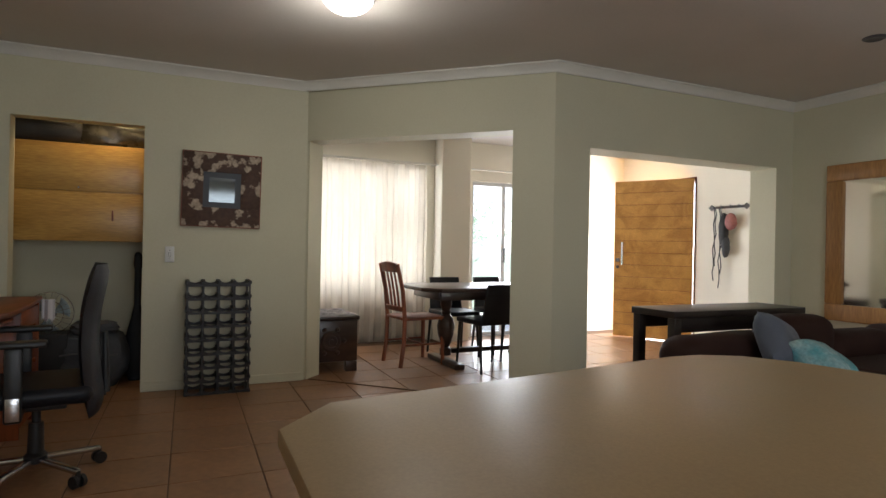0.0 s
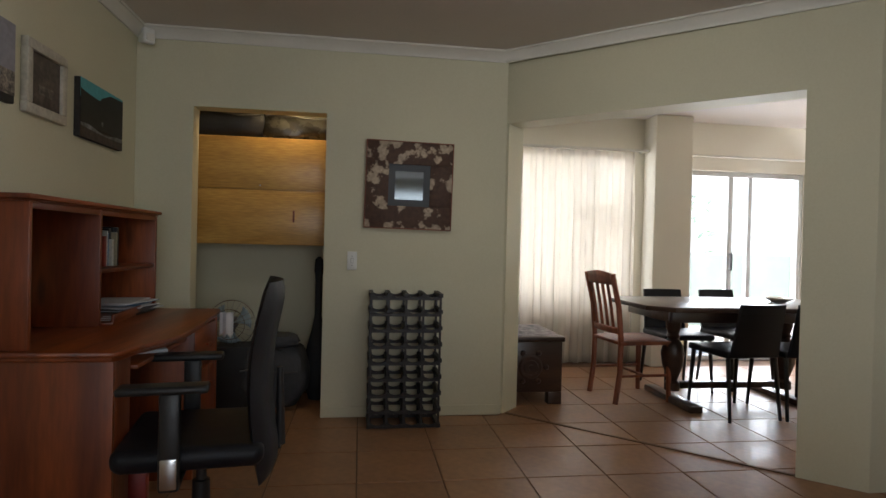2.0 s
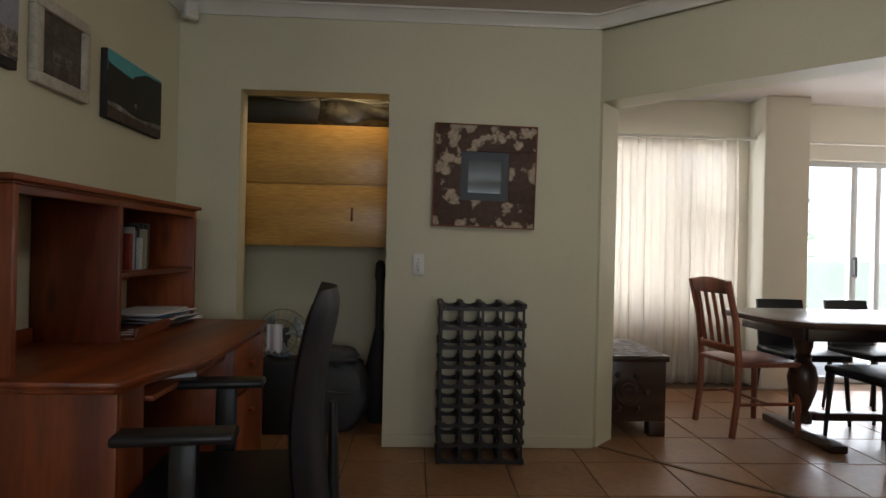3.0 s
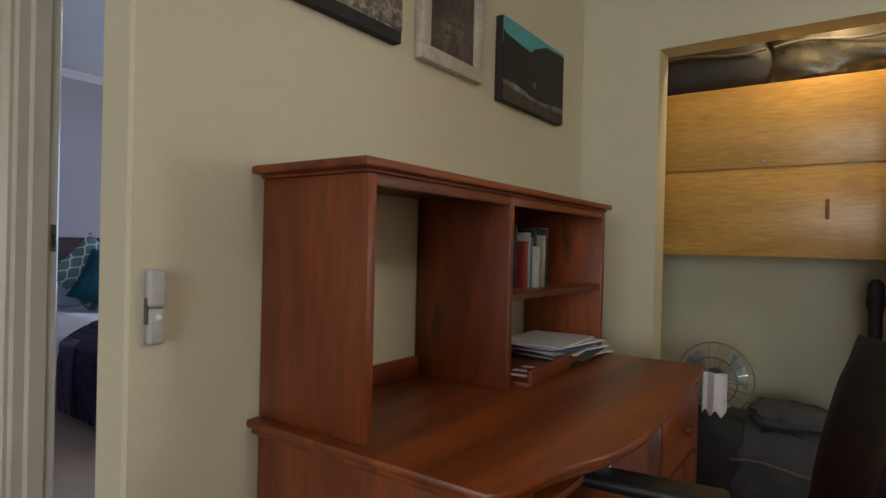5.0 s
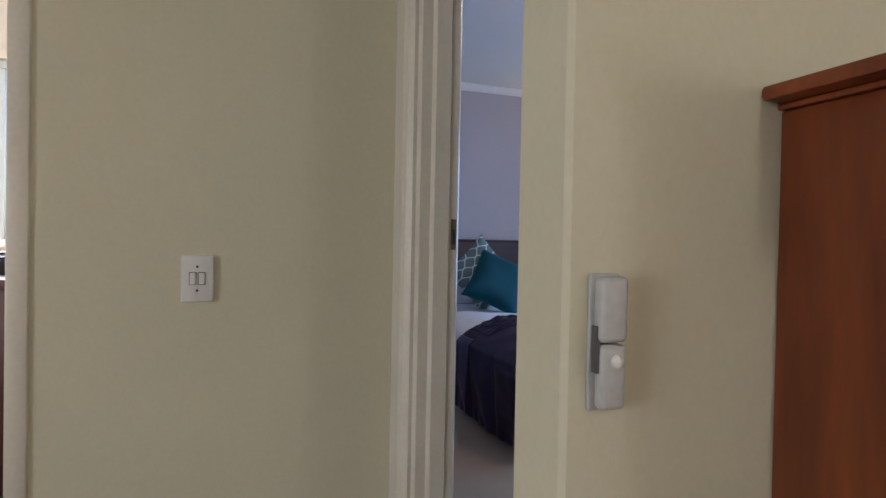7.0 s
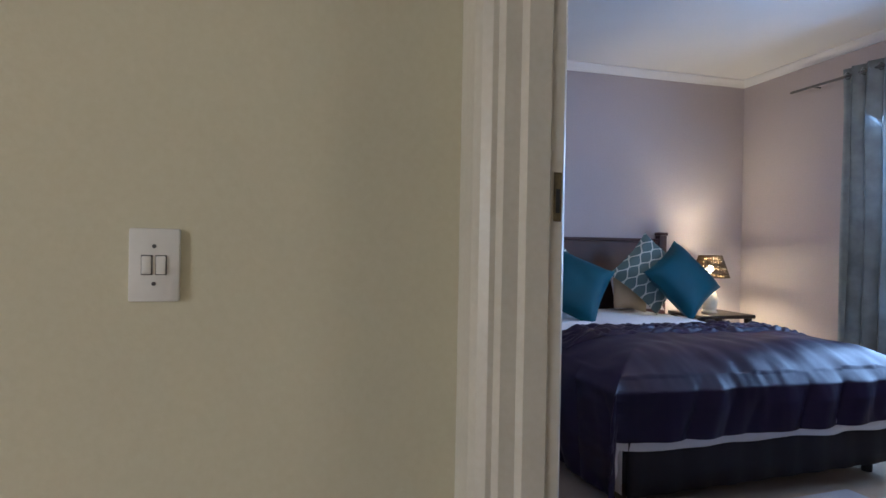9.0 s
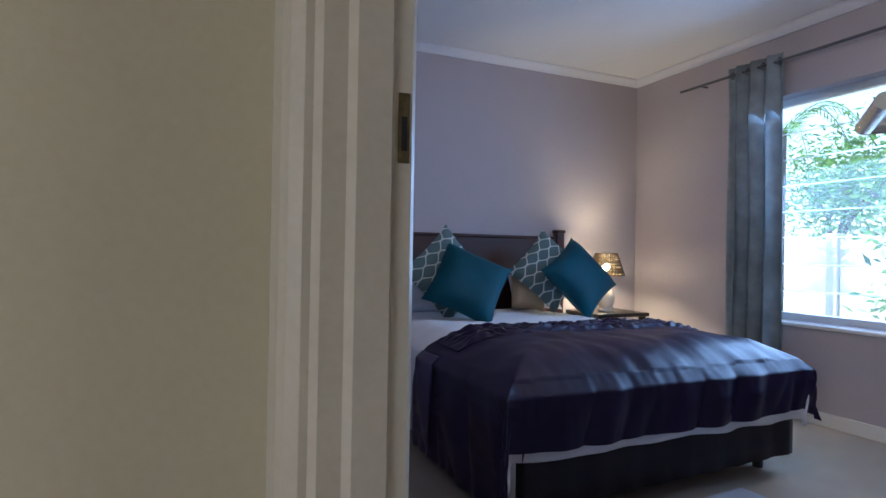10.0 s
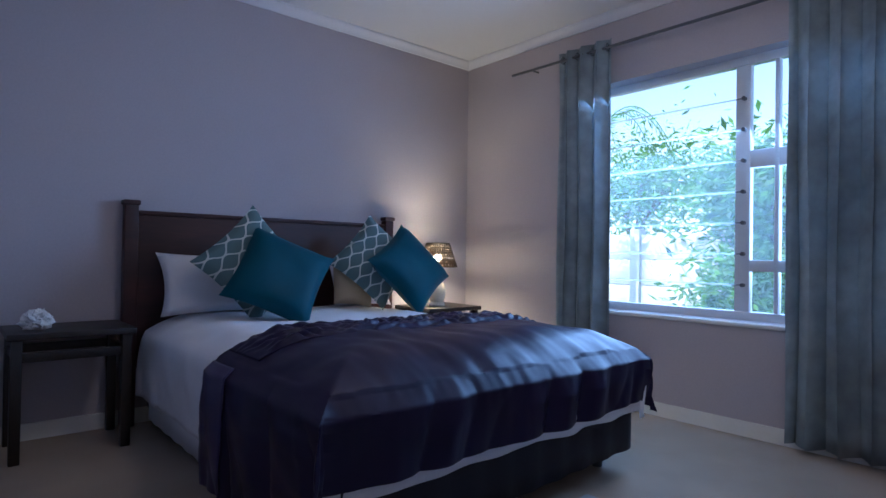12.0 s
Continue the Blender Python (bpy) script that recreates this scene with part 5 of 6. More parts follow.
def cushion(name, label, at, size, turn, material, fat=0.09, seed=0.0, lattice=None):
    """A stuffed square cushion with pinched corners: local plane x-z, thick along y. turn: a rotation matrix."""
    c = thing(name, label, "cushion")
    c.matrix_world = Matrix.Translation(at) @ turn
    bm = bmesh.new()
    k = 16

    def f(side):
        def g(u, v):
            a, b = 2 * u - 1, 2 * v - 1
            pin = 1 - 0.10 * (1 - a * a) * abs(b) ** 2 - 0.0
            pin2 = 1 - 0.10 * (1 - b * b) * abs(a) ** 2
            t = fat * ((1 - a ** 4) * (1 - b ** 4)) ** 0.6
            w = 0.010 * noise.noise(Vector((a * 2 + seed, b * 2, side)))
            return (a * pin2 * size / 2, side * (t + w * (1 - a * a) * (1 - b * b)), b * pin * size / 2)
        return g
    g1, g2 = sheet(bm, k, k, f(1)), sheet(bm, k, k, f(-1))
    bmesh.ops.remove_doubles(bm, verts=bm.verts, dist=0.0008)
    bmesh.ops.recalc_face_normals(bm, faces=bm.faces)
    part("cover", bm, material, c, smooth=True)
    return c


def rot(rx=0, ry=0, rz=0):
    return Euler([radians(a) for a in (rx, ry, rz)]).to_matrix().to_4x4()


cushion("scatter_cushion", "grey-blue scatter cushion leaning on the sofa back", (3.07, 4.53, 0.565), 0.34, rot(-30, 22, 8), GREYBLUE, seed=3)
cushion("scatter_cushion", "turquoise and white patterned cushion lying on the sofa", (3.16, 4.33, 0.485), 0.34, rot(-58, 10, 14), mat("turquoise_white_print", (0.50, 0.60, 0.58), 0.85, vary=0.2, scale=9, grain=60, bump=0.2, colour2=(0.10, 0.36, 0.40)), seed=5)
wm = thing("wall_mirror", "large mirror in a broad orange pine frame", "mirror", (4.75, 4.78, 1.20), -90)
for a, b in (((-0.55, 0.50), (0.55, 0.635)), ((-0.55, -0.635), (0.55, -0.50)), ((-0.55, -0.50), (-0.415, 0.50)), ((0.415, -0.50), (0.55, 0.50))):
    box_part("frame_board", (a[0], -0.04, a[1]), (b[0], -0.002, b[1]), PINE, wm, 0.012, 3)
box_part("glass", (-0.416, -0.016, -0.501), (0.416, -0.010, 0.501), MIRROR, wm, 0)

# south window
window("window_2", "wide white framed living room window", (-0.41, -1.16), 0, 2.62, 0.44, 2.11, bars=((0.87, 0.05), (1.74, 0.05)), rails=((0.05, 2.57, 1.45, 0.04),))

# ---- kitchen seen through its doorway ----
kf = thing("door_frame_kitchen", "cream enamelled frame of the kitchen doorway", "door frame", kind="structure")
box_part("jamb", (-2.735, 4.224, 0.001), (-2.640, 4.2699, 2.0299), FRAMEPAINT, kf, 0.006)
box_part("jamb", (-2.80, 3.451, 0.001), (-2.635, 3.50, 2.0299), FRAMEPAINT, kf, 0.006)
box_part("head", (-2.80, 3.501, 1.985), (-2.640, 4.2235, 2.0299), FRAMEPAINT, kf, 0.006)
kd = thing("door_2", "white kitchen door standing ajar with a steel lever", "door", (0, 0, 0), kind="structure")
kd.matrix_world = pose(-2.83, 3.505, 0, 0, 0, 150.5)
box_part("leaf", (0.0, -0.02, 0.008), (0.75, 0.02, 1.975), WHITEPL, kd, 0.003)


def lever(parent, x, s, z, dirn, reach=0.135):
    """A lever handle with round roses on one face of a leaf."""
    y = s * 0.0205
    bm = bmesh.new()
    rod(bm, (x, y, z), (x, y + s * 0.010, z), 0.026, 0.024, 24)
    rod(bm, (x, y, z - 0.085), (x, y + s * 0.008, z - 0.085), 0.026, 0.024, 24)
    part("rose", bm, CHROME, parent, smooth=True)
    bm = bmesh.new()
    rod(bm, (x, y + s * 0.009, z), (x, y + s * 0.052, z), 0.010, seg=14)
    rod(bm, (x, y + s * 0.050, z), (x + dirn * reach, y + s * 0.050, z), 0.0105, 0.0095, 14)
    bmesh.ops.create_uvsphere(bm, u_segments=12, v_segments=8, radius=0.0108, matrix=Matrix.Translation((x, y + s * 0.050, z)))
    part("lever", bm, CHROME, parent, smooth=True)
    bm = bmesh.new()
    cube(bm, (x - 0.003, min(y + s * 0.0075, y + s * 0.0088), z - 0.098), (x + 0.003, max(y + s * 0.0075, y + s * 0.0088), z - 0.074))
    part("keyhole", bm, GREYPL, parent)


lever(kd, 0.685, -1, 1.135, 1, 0.085)
lever(kd, 0.685, 1, 1.135, 1, 0.085)
kc = thing("kitchen_unit", "dark cherry kitchen unit under a white worktop", "kitchen unit")
box_part("carcass", (-4.49, 2.6, 0.0), (-3.92, 4.94, 0.86), KITCHENTOP, kc, 0.004)
box_part("worktop", (-4.495, 2.55, 0.861), (-3.89, 4.945, 0.90), KITCHENTOP, kc, 0.006)
window("window_3", "small kitchen window above the worktop", (-4.54, 3.09), 90, 1.02, 1.01, 1.96, bars=((0.51, 0.05),))
for nm, lab, x, y, r, h, m2 in (("canister", "white plastic canister standing on the worktop", -4.1, 3.92, 0.06, 0.16, WHITEPL), ("kettle", "steel kettle standing on the worktop", -4.2, 4.15, 0.08, 0.22, CHROME),
                                ("jar", "orange jar standing on the worktop", -4.0, 4.08, 0.045, 0.10, mat("orange_plastic", (0.55, 0.16, 0.04), 0.4)), ("pot", "black pot standing on the worktop", -4.25, 3.75, 0.08, 0.10, BLACKPLASTIC)):
    t = thing(nm, lab, nm, (x, y, 0.9005))
    bm = bmesh.new()
    lathe(bm, [(r * 0.9, 0.0), (r, h * 0.1), (r, h * 0.8), (r * 0.75, h * 0.95)], (0, 0, 0), 20)
    part("body", bm, m2, t, smooth=True)
    bm = bmesh.new()
    lathe(bm, [(r * 0.8, h * 0.951), (r * 0.8, h * 1.03), (0.012, h * 1.05), (0.012, h * 1.15)], (0, 0, 0), 20)
    part("lid", bm, m2, t, smooth=True)

# ---- bedroom door ----
df = thing("door_frame_bedroom", "cream enamelled steel frame of the bedroom doorway", "door frame", kind="structure")
PROF = [(-2.6495, 5.137), (-2.575, 5.137), (-2.552, 5.143), (-2.538, 5.157), (-2.538, 5.167), (-2.526, 5.175), (-2.526, 5.203), (-2.513, 5.211), (-2.513, 5.252), (-2.520, 5.257), (-2.520, 5.279),
        (-2.526, 5.285), (-2.6495, 5.285)]
bm = bmesh.new()
prism(bm, PROF, 0.001, 2.058)
part("strike_jamb", bm, FRAMEPAINT, df)
bm = bmesh.new()
prism(bm, [(-1.8475, 5.152), (-1.8475, 5.285), (-1.820, 5.285), (-1.828, 5.267), (-1.828, 5.252), (-1.817, 5.247), (-1.817, 5.207), (-1.825, 5.177), (-1.825, 5.152)], 0.001, 2.058)
bmesh.ops.transform(bm, matrix=Matrix.Translation((-1.8475 * 2 + 0.035, 0, 0)) @ Matrix.Diagonal((-1, 1, 1, 1)), verts=bm.verts)
bmesh.ops.recalc_face_normals(bm, faces=bm.faces)
part("hinge_jamb", bm, FRAMEPAINT, df)
box_part("head", (-2.509, 5.152, 2.01), (-1.846, 5.284, 2.058), FRAMEPAINT, df, 0.006)
BRASS = mat("worn_brass", (0.26, 0.20, 0.11), 0.42, 0.8, vary=0.25, scale=30, grain=90, bump=0.1)
box_part("strike_plate", (-2.5198, 5.2615, 1.068), (-2.5170, 5.2755, 1.150), BRASS, df, 0.001, label="worn brass strike plate")
box_part("strike_hole", (-2.5171, 5.265, 1.082), (-2.5165, 5.272, 1.122), DARKBAG, df, 0)
bd = thing("door_3", "white bedroom door standing half open with a steel lever", "door", kind="structure")
bd.matrix_world = pose(-1.850, 5.292, 0, 0, 0, 127.2)
box_part("leaf", (0.0, -0.02, 0.010), (0.742, 0.02, 2.0), WHITEPL, bd, 0.003)
lever(bd, 0.690, 1, 1.128, -1)
lever(bd, 0.690, -1, 1.128, -1)

# ---- bed ----
B0, B1 = 6.097, 7.567             # its sides
BH, BF = BX + 0.075, -3.64      # its head and foot
bed = thing("bed", "double bed with mahogany headboard and dark valance", "bed")
bm = bmesh.new()
cube(bm, (BH, B0 + 0.02, 0.09), (BF, B1 - 0.02, 0.30), 0.02, 3)
part("bed_base", bm, VALANCE, bed, smooth=True)
bm = bmesh.new()
cube(bm, (BH, B0 + 0.01, 0.301), (BF - 0.01, B1 - 0.01, 0.515), 0.09, 5)
part("mattress", bm, SHEET, bed, smooth=True)
bm = bmesh.new()
sheet(bm, 40, 3, lambda u, v: (BF + 0.012 + 0.006 * math.sin(60 * u), B0 + 0.03 + (B1 - B0 - 0.05) * u, 0.045 + 0.05 * u + (0.255 - 0.05 * u) * v))
part("valance", bm, VALANCE, bed, smooth=True, thick=0.003)
bm = bmesh.new()
sheet(bm, 40, 3, lambda u, v: (BH + 0.1 + (BF - BH - 0.1) * u, B0 + 0.008 + 0.004 * math.sin(70 * u), 0.06 + 0.24 * v))
part("valance", bm, SHEET, bed, smooth=True, thick=0.003)
bm = bmesh.new()
cube(bm, (BF - 0.25, B1 - 0.018, 0.10), (BF + 0.004, B1 - 0.010, 0.30))
part("base_cloth", bm, SHEET, bed)
for x in (BF - 0.10, BH + 0.15):
    for y in (B0 + 0.12, B1 - 0.10):
        bm = bmesh.new()
        rod(bm, (x, y, 0.0065), (x, y, 0.0895), 0.022, 0.026, 14)
        part("foot", bm, BLACKPLASTIC, bed, smooth=True)
box_part("headboard", (BX + 0.016, 6.052, 0.30), (BX + 0.055, 7.642, 1.085), MAHOGANY, bed, 0.004)
box_part("headboard_cap", (BX + 0.014, 6.067, 1.0855), (BX + 0.062, 7.627, 1.11), MAHOGANY, bed, 0.006)
for y in (6.032, 7.632):
    box_part("headboard_post", (BX + 0.015, y - 0.032, 0.0065), (BX + 0.074, y + 0.032, 1.135), MAHOGANY, bed, 0.005)
    box_part("post_cap", (BX + 0.013, y - 0.040, 1.1355), (BX + 0.080, y + 0.040, 1.160), MAHOGANY, bed, 0.006)


def drape(y0, y1, x1, top, left, right, foot, edge, nu=110, nv=90, seed=0.0, puff=0.0, out=0.02, us=(0.0, 1.0), vs=(0.0, 1.0), wrinkle=0.0):
    """Cloth over the bed: edge(k) gives its head end; left, right, foot are the lengths hanging over; us and vs cut a strip out of it."""
    def f(u, v):
        u, v = us[0] + (us[1] - us[0]) * u, vs[0] + (vs[1] - vs[0]) * v
        s = -left + (y1 - y0 + left + right) * u
        k = min(1, max(0, s / (y1 - y0)))
        xe = edge(k)
        t = (x1 - xe + foot) * v
        dx, dl, dr = max(0.0, xe + t - x1), max(0.0, -s), max(0.0, s - (y1 - y0))
        dy = max(dl, dr)
        x, y = min(xe + t, x1), min(max(y0 + s, y0), y1)
        wave = noise.noise(Vector((s * 3 + seed, t * 3, 0)))
        wave2 = noise.noise(Vector((s * 13, t * 8 + seed, 3.0)))
        fold = noise.noise(Vector((s * 5.5 + t * 1.5 + 3 * seed, t * 1.2, 7.0)))
        fold2 = noise.noise(Vector((s * 1.6, t * 6 + s * 2 + seed, 9.0)))
        e = min(s, y1 - y0 - s, x1 - x) if dx == 0 and dy == 0 else 0.0
        round_off = 0.080 * max(0.0, 1 - e / 0.24) ** 2
        crease = noise.noise(Vector((s * 15 + t * 4, t * 3.5 - s * 2, 4.0 + seed))) + 0.6 * noise.noise(Vector((s * 31, t * 9 + 2 * seed, 6.0)))
        drop = max(dx, dy) + 0.15 * min(dx, dy)
        z = top - round_off - drop * 0.97 + (0.05 * dx * (k - 0.2) * 2 if not dy else 0)
        if drop == 0:
            z += 0.012 * wave + 0.006 * wave2 + puff * min(1, e / 0.25) + puff * 0.6 * fold * min(1, e / 0.08)
            z += wrinkle * 0.5 * crease * max(0.25, 1 - e / 0.35)
        else:
            ease = min(1.0, drop / 0.12)
            gap = out * min(1.0, drop / 0.05)
            if dx > 0:
                x += gap + ease * (0.032 * abs(fold) * 1.6 + 0.012 * wave) + wrinkle * crease + 0.10 * min(dx, dy)
            if dy > 0:
                y += (-1 if dl else 1) * (gap + ease * (0.030 * abs(fold2) * 1.6 + 0.010 * wave) + wrinkle * crease + 0.16 * min(dx, dy))
            side = max(0.0, min(s, y1 - y0 - s))
            if dx > 0:
                x -= 0.020 * min(1.0, drop / 0.2) * max(0.0, 1 - side / 0.22) ** 2
            if dy > 0:
                y += (1 if dl else -1) * 0.018 * min(1.0, drop / 0.2) * max(0.0, 1 - max(0.0, x1 - xe - t) / 0.22) ** 2
        return (x, y, max(z, 0.022))
    bm = bmesh.new()
    sheet(bm, nu, nv, f)
    return bm


du = thing("duvet", "white duvet hanging over the bed's side", "duvet")
part("cover", drape(B0, B1, BF + 0.0, 0.572, 0.33, 0.20, 0.262, lambda k: BH + 0.03, 90, 80, 4.0, puff=0.002, out=0.016), SHEET, du, smooth=True, thick=0.005)
th = thing("bed_throw", "dark plum satin throw with a gathered band over the bed", "throw")


def throw_head(k):
    """Where the throw ends towards the pillows."""
    return -4.43 + 0.07 * k + 0.02 * math.sin(7 * k)


THROW = (B0 - 0.01, B1 + 0.01, BF + 0.01, 0.598, 0.47, 0.25, 0.245, throw_head)
part("satin", drape(*THROW, 240, 190, 1.0, puff=0.012, out=0.045, wrinkle=0.0035), SATIN, th, smooth=True, thick=0.004)
bm = bmesh.new()


def ruffle(u, v):
    s = 0.02 + (B1 - B0 - 0.04) * u
    k = s / (B1 - B0)
    d = 0.015 + 0.27 * v
    w = noise.noise(Vector((s * 7, d * 10, 2.0)))
    w2 = noise.noise(Vector((s * 26, d * 30, 5.0)))
    ridge = abs(math.sin(52 * d + 2.4 * math.sin(9 * s + 1.0) + 6 * w))
    edge = min(1.0, 9 * v, 9 * (1 - v), 12 * u, 12 * (1 - u))
    return (throw_head(k) + d + 0.012 * w, B0 + s, 0.607 + edge * (0.006 + 0.022 * ridge ** 1.5 * (0.6 + 0.6 * abs(w)) + 0.012 * w2) - 0.080 * max(0.0, 1 - min(s, B1 - B0 - s) / 0.24) ** 2)


sheet(bm, 200, 60, ruffle)
part("gathered_band", bm, SATIN, th, "crinkled gathered satin band", smooth=True, thick=0.003)
border = drape(*THROW, 70, 16, 1.0, puff=0.012, out=0.052, us=(0.0, 0.205), vs=(0.0, 0.19), wrinkle=0.0035)
bmesh.ops.translate(border, vec=(-0.002, 0, 0.004), verts=border.verts)
part("side_border", border, mat("plum_satin_border", (0.042, 0.030, 0.085), 0.36, vary=0.1, scale=5, grain=260, bump=0.1), th, "paler satin border at the side", smooth=True, thick=0.003)

# pillows and cushions


def trellis_cloth():
    """Sage cloth with pale wavy lattice lines."""
    m = mat("sage_trellis_cloth", (0.10, 0.17, 0.175), 0.8, vary=0.08, scale=7, grain=260, bump=0.25)
    nt = m.node_tree
    n, link = nt.nodes, nt.links.new
    co, sep = n.new("ShaderNodeTexCoord"), n.new("ShaderNodeSeparateXYZ")
    link(co.outputs["Object"], sep.inputs[0])

    def op(kind, a, b=None):
        q = n.new("ShaderNodeMath")
        q.operation = kind
        for i, s in enumerate((a, b)):
            if s is None:
                continue
            if isinstance(s, (int, float)):
                q.inputs[i].default_value = s
            else:
                link(s, q.inputs[i])
        return q.outputs[0]
    w = op('MULTIPLY', op('SINE', op('MULTIPLY', sep.outputs[2], 44.0)), 0.25)
    lines = []
    for sgn in (1, -1):
        ph = op('ADD', op('ADD', op('MULTIPLY', sep.outputs[0], 12.5), 0.25 * (1 - sgn)), op('MULTIPLY', w, sgn))
        lines.append(op('LESS_THAN', op('ABSOLUTE', op('SUBTRACT', op('FRACT', ph), 0.5)), 0.062))
    both = op('MAXIMUM', lines[0], lines[1])
    mx = n.new("ShaderNodeMixRGB")
    b = n["Principled BSDF"]
    src = b.inputs["Base Color"].links[0].from_socket
    link(src, mx.inputs[1])
    mx.inputs[2].default_value = (0.56, 0.60, 0.56, 1)
    link(both, mx.inputs[0])
    link(mx.outputs[0], b.inputs["Base Color"])
    return m


TRELLIS = trellis_cloth()


def pillow(label, at, size, turn, material, seed):
    c = cushion("pillow", label, at, 1.0, turn @ Matrix.Diagonal((size[0], size[1], size[2], 1)), material, 0.5, seed)
    tagged(c, category="pillow")
    return c


pillow("white pillow leaning on the headboard", (BX + 0.20, 6.437, 0.735), (0.62, 0.13, 0.34), rot(-20, 0, 90), SHEET, 2)
pillow("white pillow leaning on the headboard", (BX + 0.18, 7.33, 0.715), (0.42, 0.13, 0.30), rot(-20, 0, 90), SHEET, 6)
cushion("scatter_cushion", "beige cushion standing behind the teal cushion", (BX + 0.34, 6.73, 0.765), 0.38, rot(0, 0, 90) @ rot(-16, 24, 0), CREAMCUSH, 0.06, 4)
cushion("scatter_cushion", "beige cushion leaning on the headboard", (BX + 0.30, 7.20, 0.715), 0.27, rot(0, 0, 90) @ rot(-18, 8, 0), CREAMCUSH, 0.06, 5)
cushion("scatter_cushion", "sage cushion with a white trellis pattern", (BX + 0.42, 6.532, 0.84), 0.455, rot(0, 0, 76) @ rot(-18, 46, 0), TRELLIS, 0.07, 1)
cushion("scatter_cushion", "sage cushion with a white trellis pattern", (BX + 0.40, 7.302, 0.86), 0.43, rot(0, 0, 60) @ rot(-24, 40, 0), TRELLIS, 0.07, 2)
cushion("scatter_cushion", "teal satin cushion leaning on the trellis cushion", (BX + 0.58, 6.601, 0.785), 0.45, rot(0, 0, 66) @ rot(-32, 23, 0), TEAL, 0.08, 3)
cushion("scatter_cushion", "teal satin cushion leaning on the trellis cushion", (BX + 0.56, 7.444, 0.82), 0.45, rot(0, 0, 61) @ rot(-44, 46, 0), TEAL, 0.08, 8)

# bedside tables
for y0, y1, lab in ((5.512, 5.992, "dark wooden bedside table with open legs"), (7.727, 8.207, "dark wooden bedside table beneath the lamp")):
    nt_ = thing("bedside_table", lab, "bedside table")
    box_part("top", (BX + 0.016, y0, 0.522), (BX + 0.40, y1, 0.550), ESPRESSO, nt_, 0.005)
    for x in (BX + 0.03, BX + 0.34):
        for y in (y0 + 0.015, y1 - 0.055):
            box_part("leg", (x, y, 0.0065), (x + 0.04, y + 0.04, 0.5215), ESPRESSO, nt_, 0.004)
    for x in (BX + 0.04, BX + 0.35):
        box_part("rail", (x, y0 + 0.056, 0.425), (x + 0.02, y1 - 0.056, 0.465), ESPRESSO, nt_, 0.003)
    for y in (y0 + 0.025, y1 - 0.045):
        box_part("rail", (BX + 0.071, y, 0.425), (BX + 0.339, y + 0.02, 0.465), ESPRESSO, nt_, 0.003)
sh = thing("sea_shell", "white spiky sea shell on the bedside table", "shell", (BX + 0.24, 5.627, 0.5505))
bm = bmesh.new()
bmesh.ops.create_icosphere(bm, subdivisions=4, radius=1)
for v in bm.verts:
    c = v.co.copy()
    f = 1 + 0.5 * max(0, noise.noise(c * 3.1 + Vector((4, 0, 0)))) + 0.25 * noise.noise(c * 7)
    v.co = Vector((c.x * 0.042 * f, c.y * 0.056 * f, max(-0.036, c.z * 0.046 * f) + 0.036))
part("shell_body", bm, SHELL, sh, smooth=True)

# bedside lamp
LX, LY = -5.36, 7.917
lm = thing("bedside_lamp", "lit bedside lamp with a wicker shade and ceramic foot", "lamp", (LX, LY, 0.5505))
bm = bmesh.new()
lathe(bm, [(0.055, 0.0), (0.058, 0.012), (0.045, 0.03), (0.06, 0.07), (0.065, 0.11), (0.045, 0.16), (0.022, 0.19), (0.018, 0.235)], (0, 0, 0), 24)
part("foot", bm, CERAMIC, lm, smooth=True)
bm = bmesh.new()
rod(bm, (0, 0, 0.235), (0, 0, 0.30), 0.014)
part("socket", bm, GREYPL, lm, smooth=True)
bm = bmesh.new()
bmesh.ops.create_uvsphere(bm, u_segments=14, v_segments=10, radius=0.026, matrix=Matrix.Translation((0, 0, 0.335)))
o = part("bulb", bm, BULB, lm, smooth=True)
o.visible_shadow = False
bm = bmesh.new()
N = 34
for k in range(N):
    a0 = 2 * math.pi * k / N
    for s in (1, -1):
        pts = [(0.135 - 0.055 * q / 5, a0 + s * 0.22 * q / 5, 0.275 + 0.16 * q / 5) for q in range(6)]
        pts = [(r * math.cos(a), r * math.sin(a), z) for r, a, z in pts]
        for p, q in zip(pts, pts[1:]):
            rod(bm, p, q, 0.0046, seg=5)
for r, z in ((0.135, 0.275), (0.127, 0.299), (0.119, 0.322), (0.111, 0.346), (0.103, 0.37), (0.091, 0.402), (0.080, 0.435)):
    for k in range(28):
        a0, a1 = 2 * math.pi * k / 28, 2 * math.pi * (k + 1) / 28
        rod(bm, (r * math.cos(a0), r * math.sin(a0), z), (r * math.cos(a1), r * math.sin(a1), z), 0.005, seg=5)
part("wicker_shade", bm, WICKER, lm)

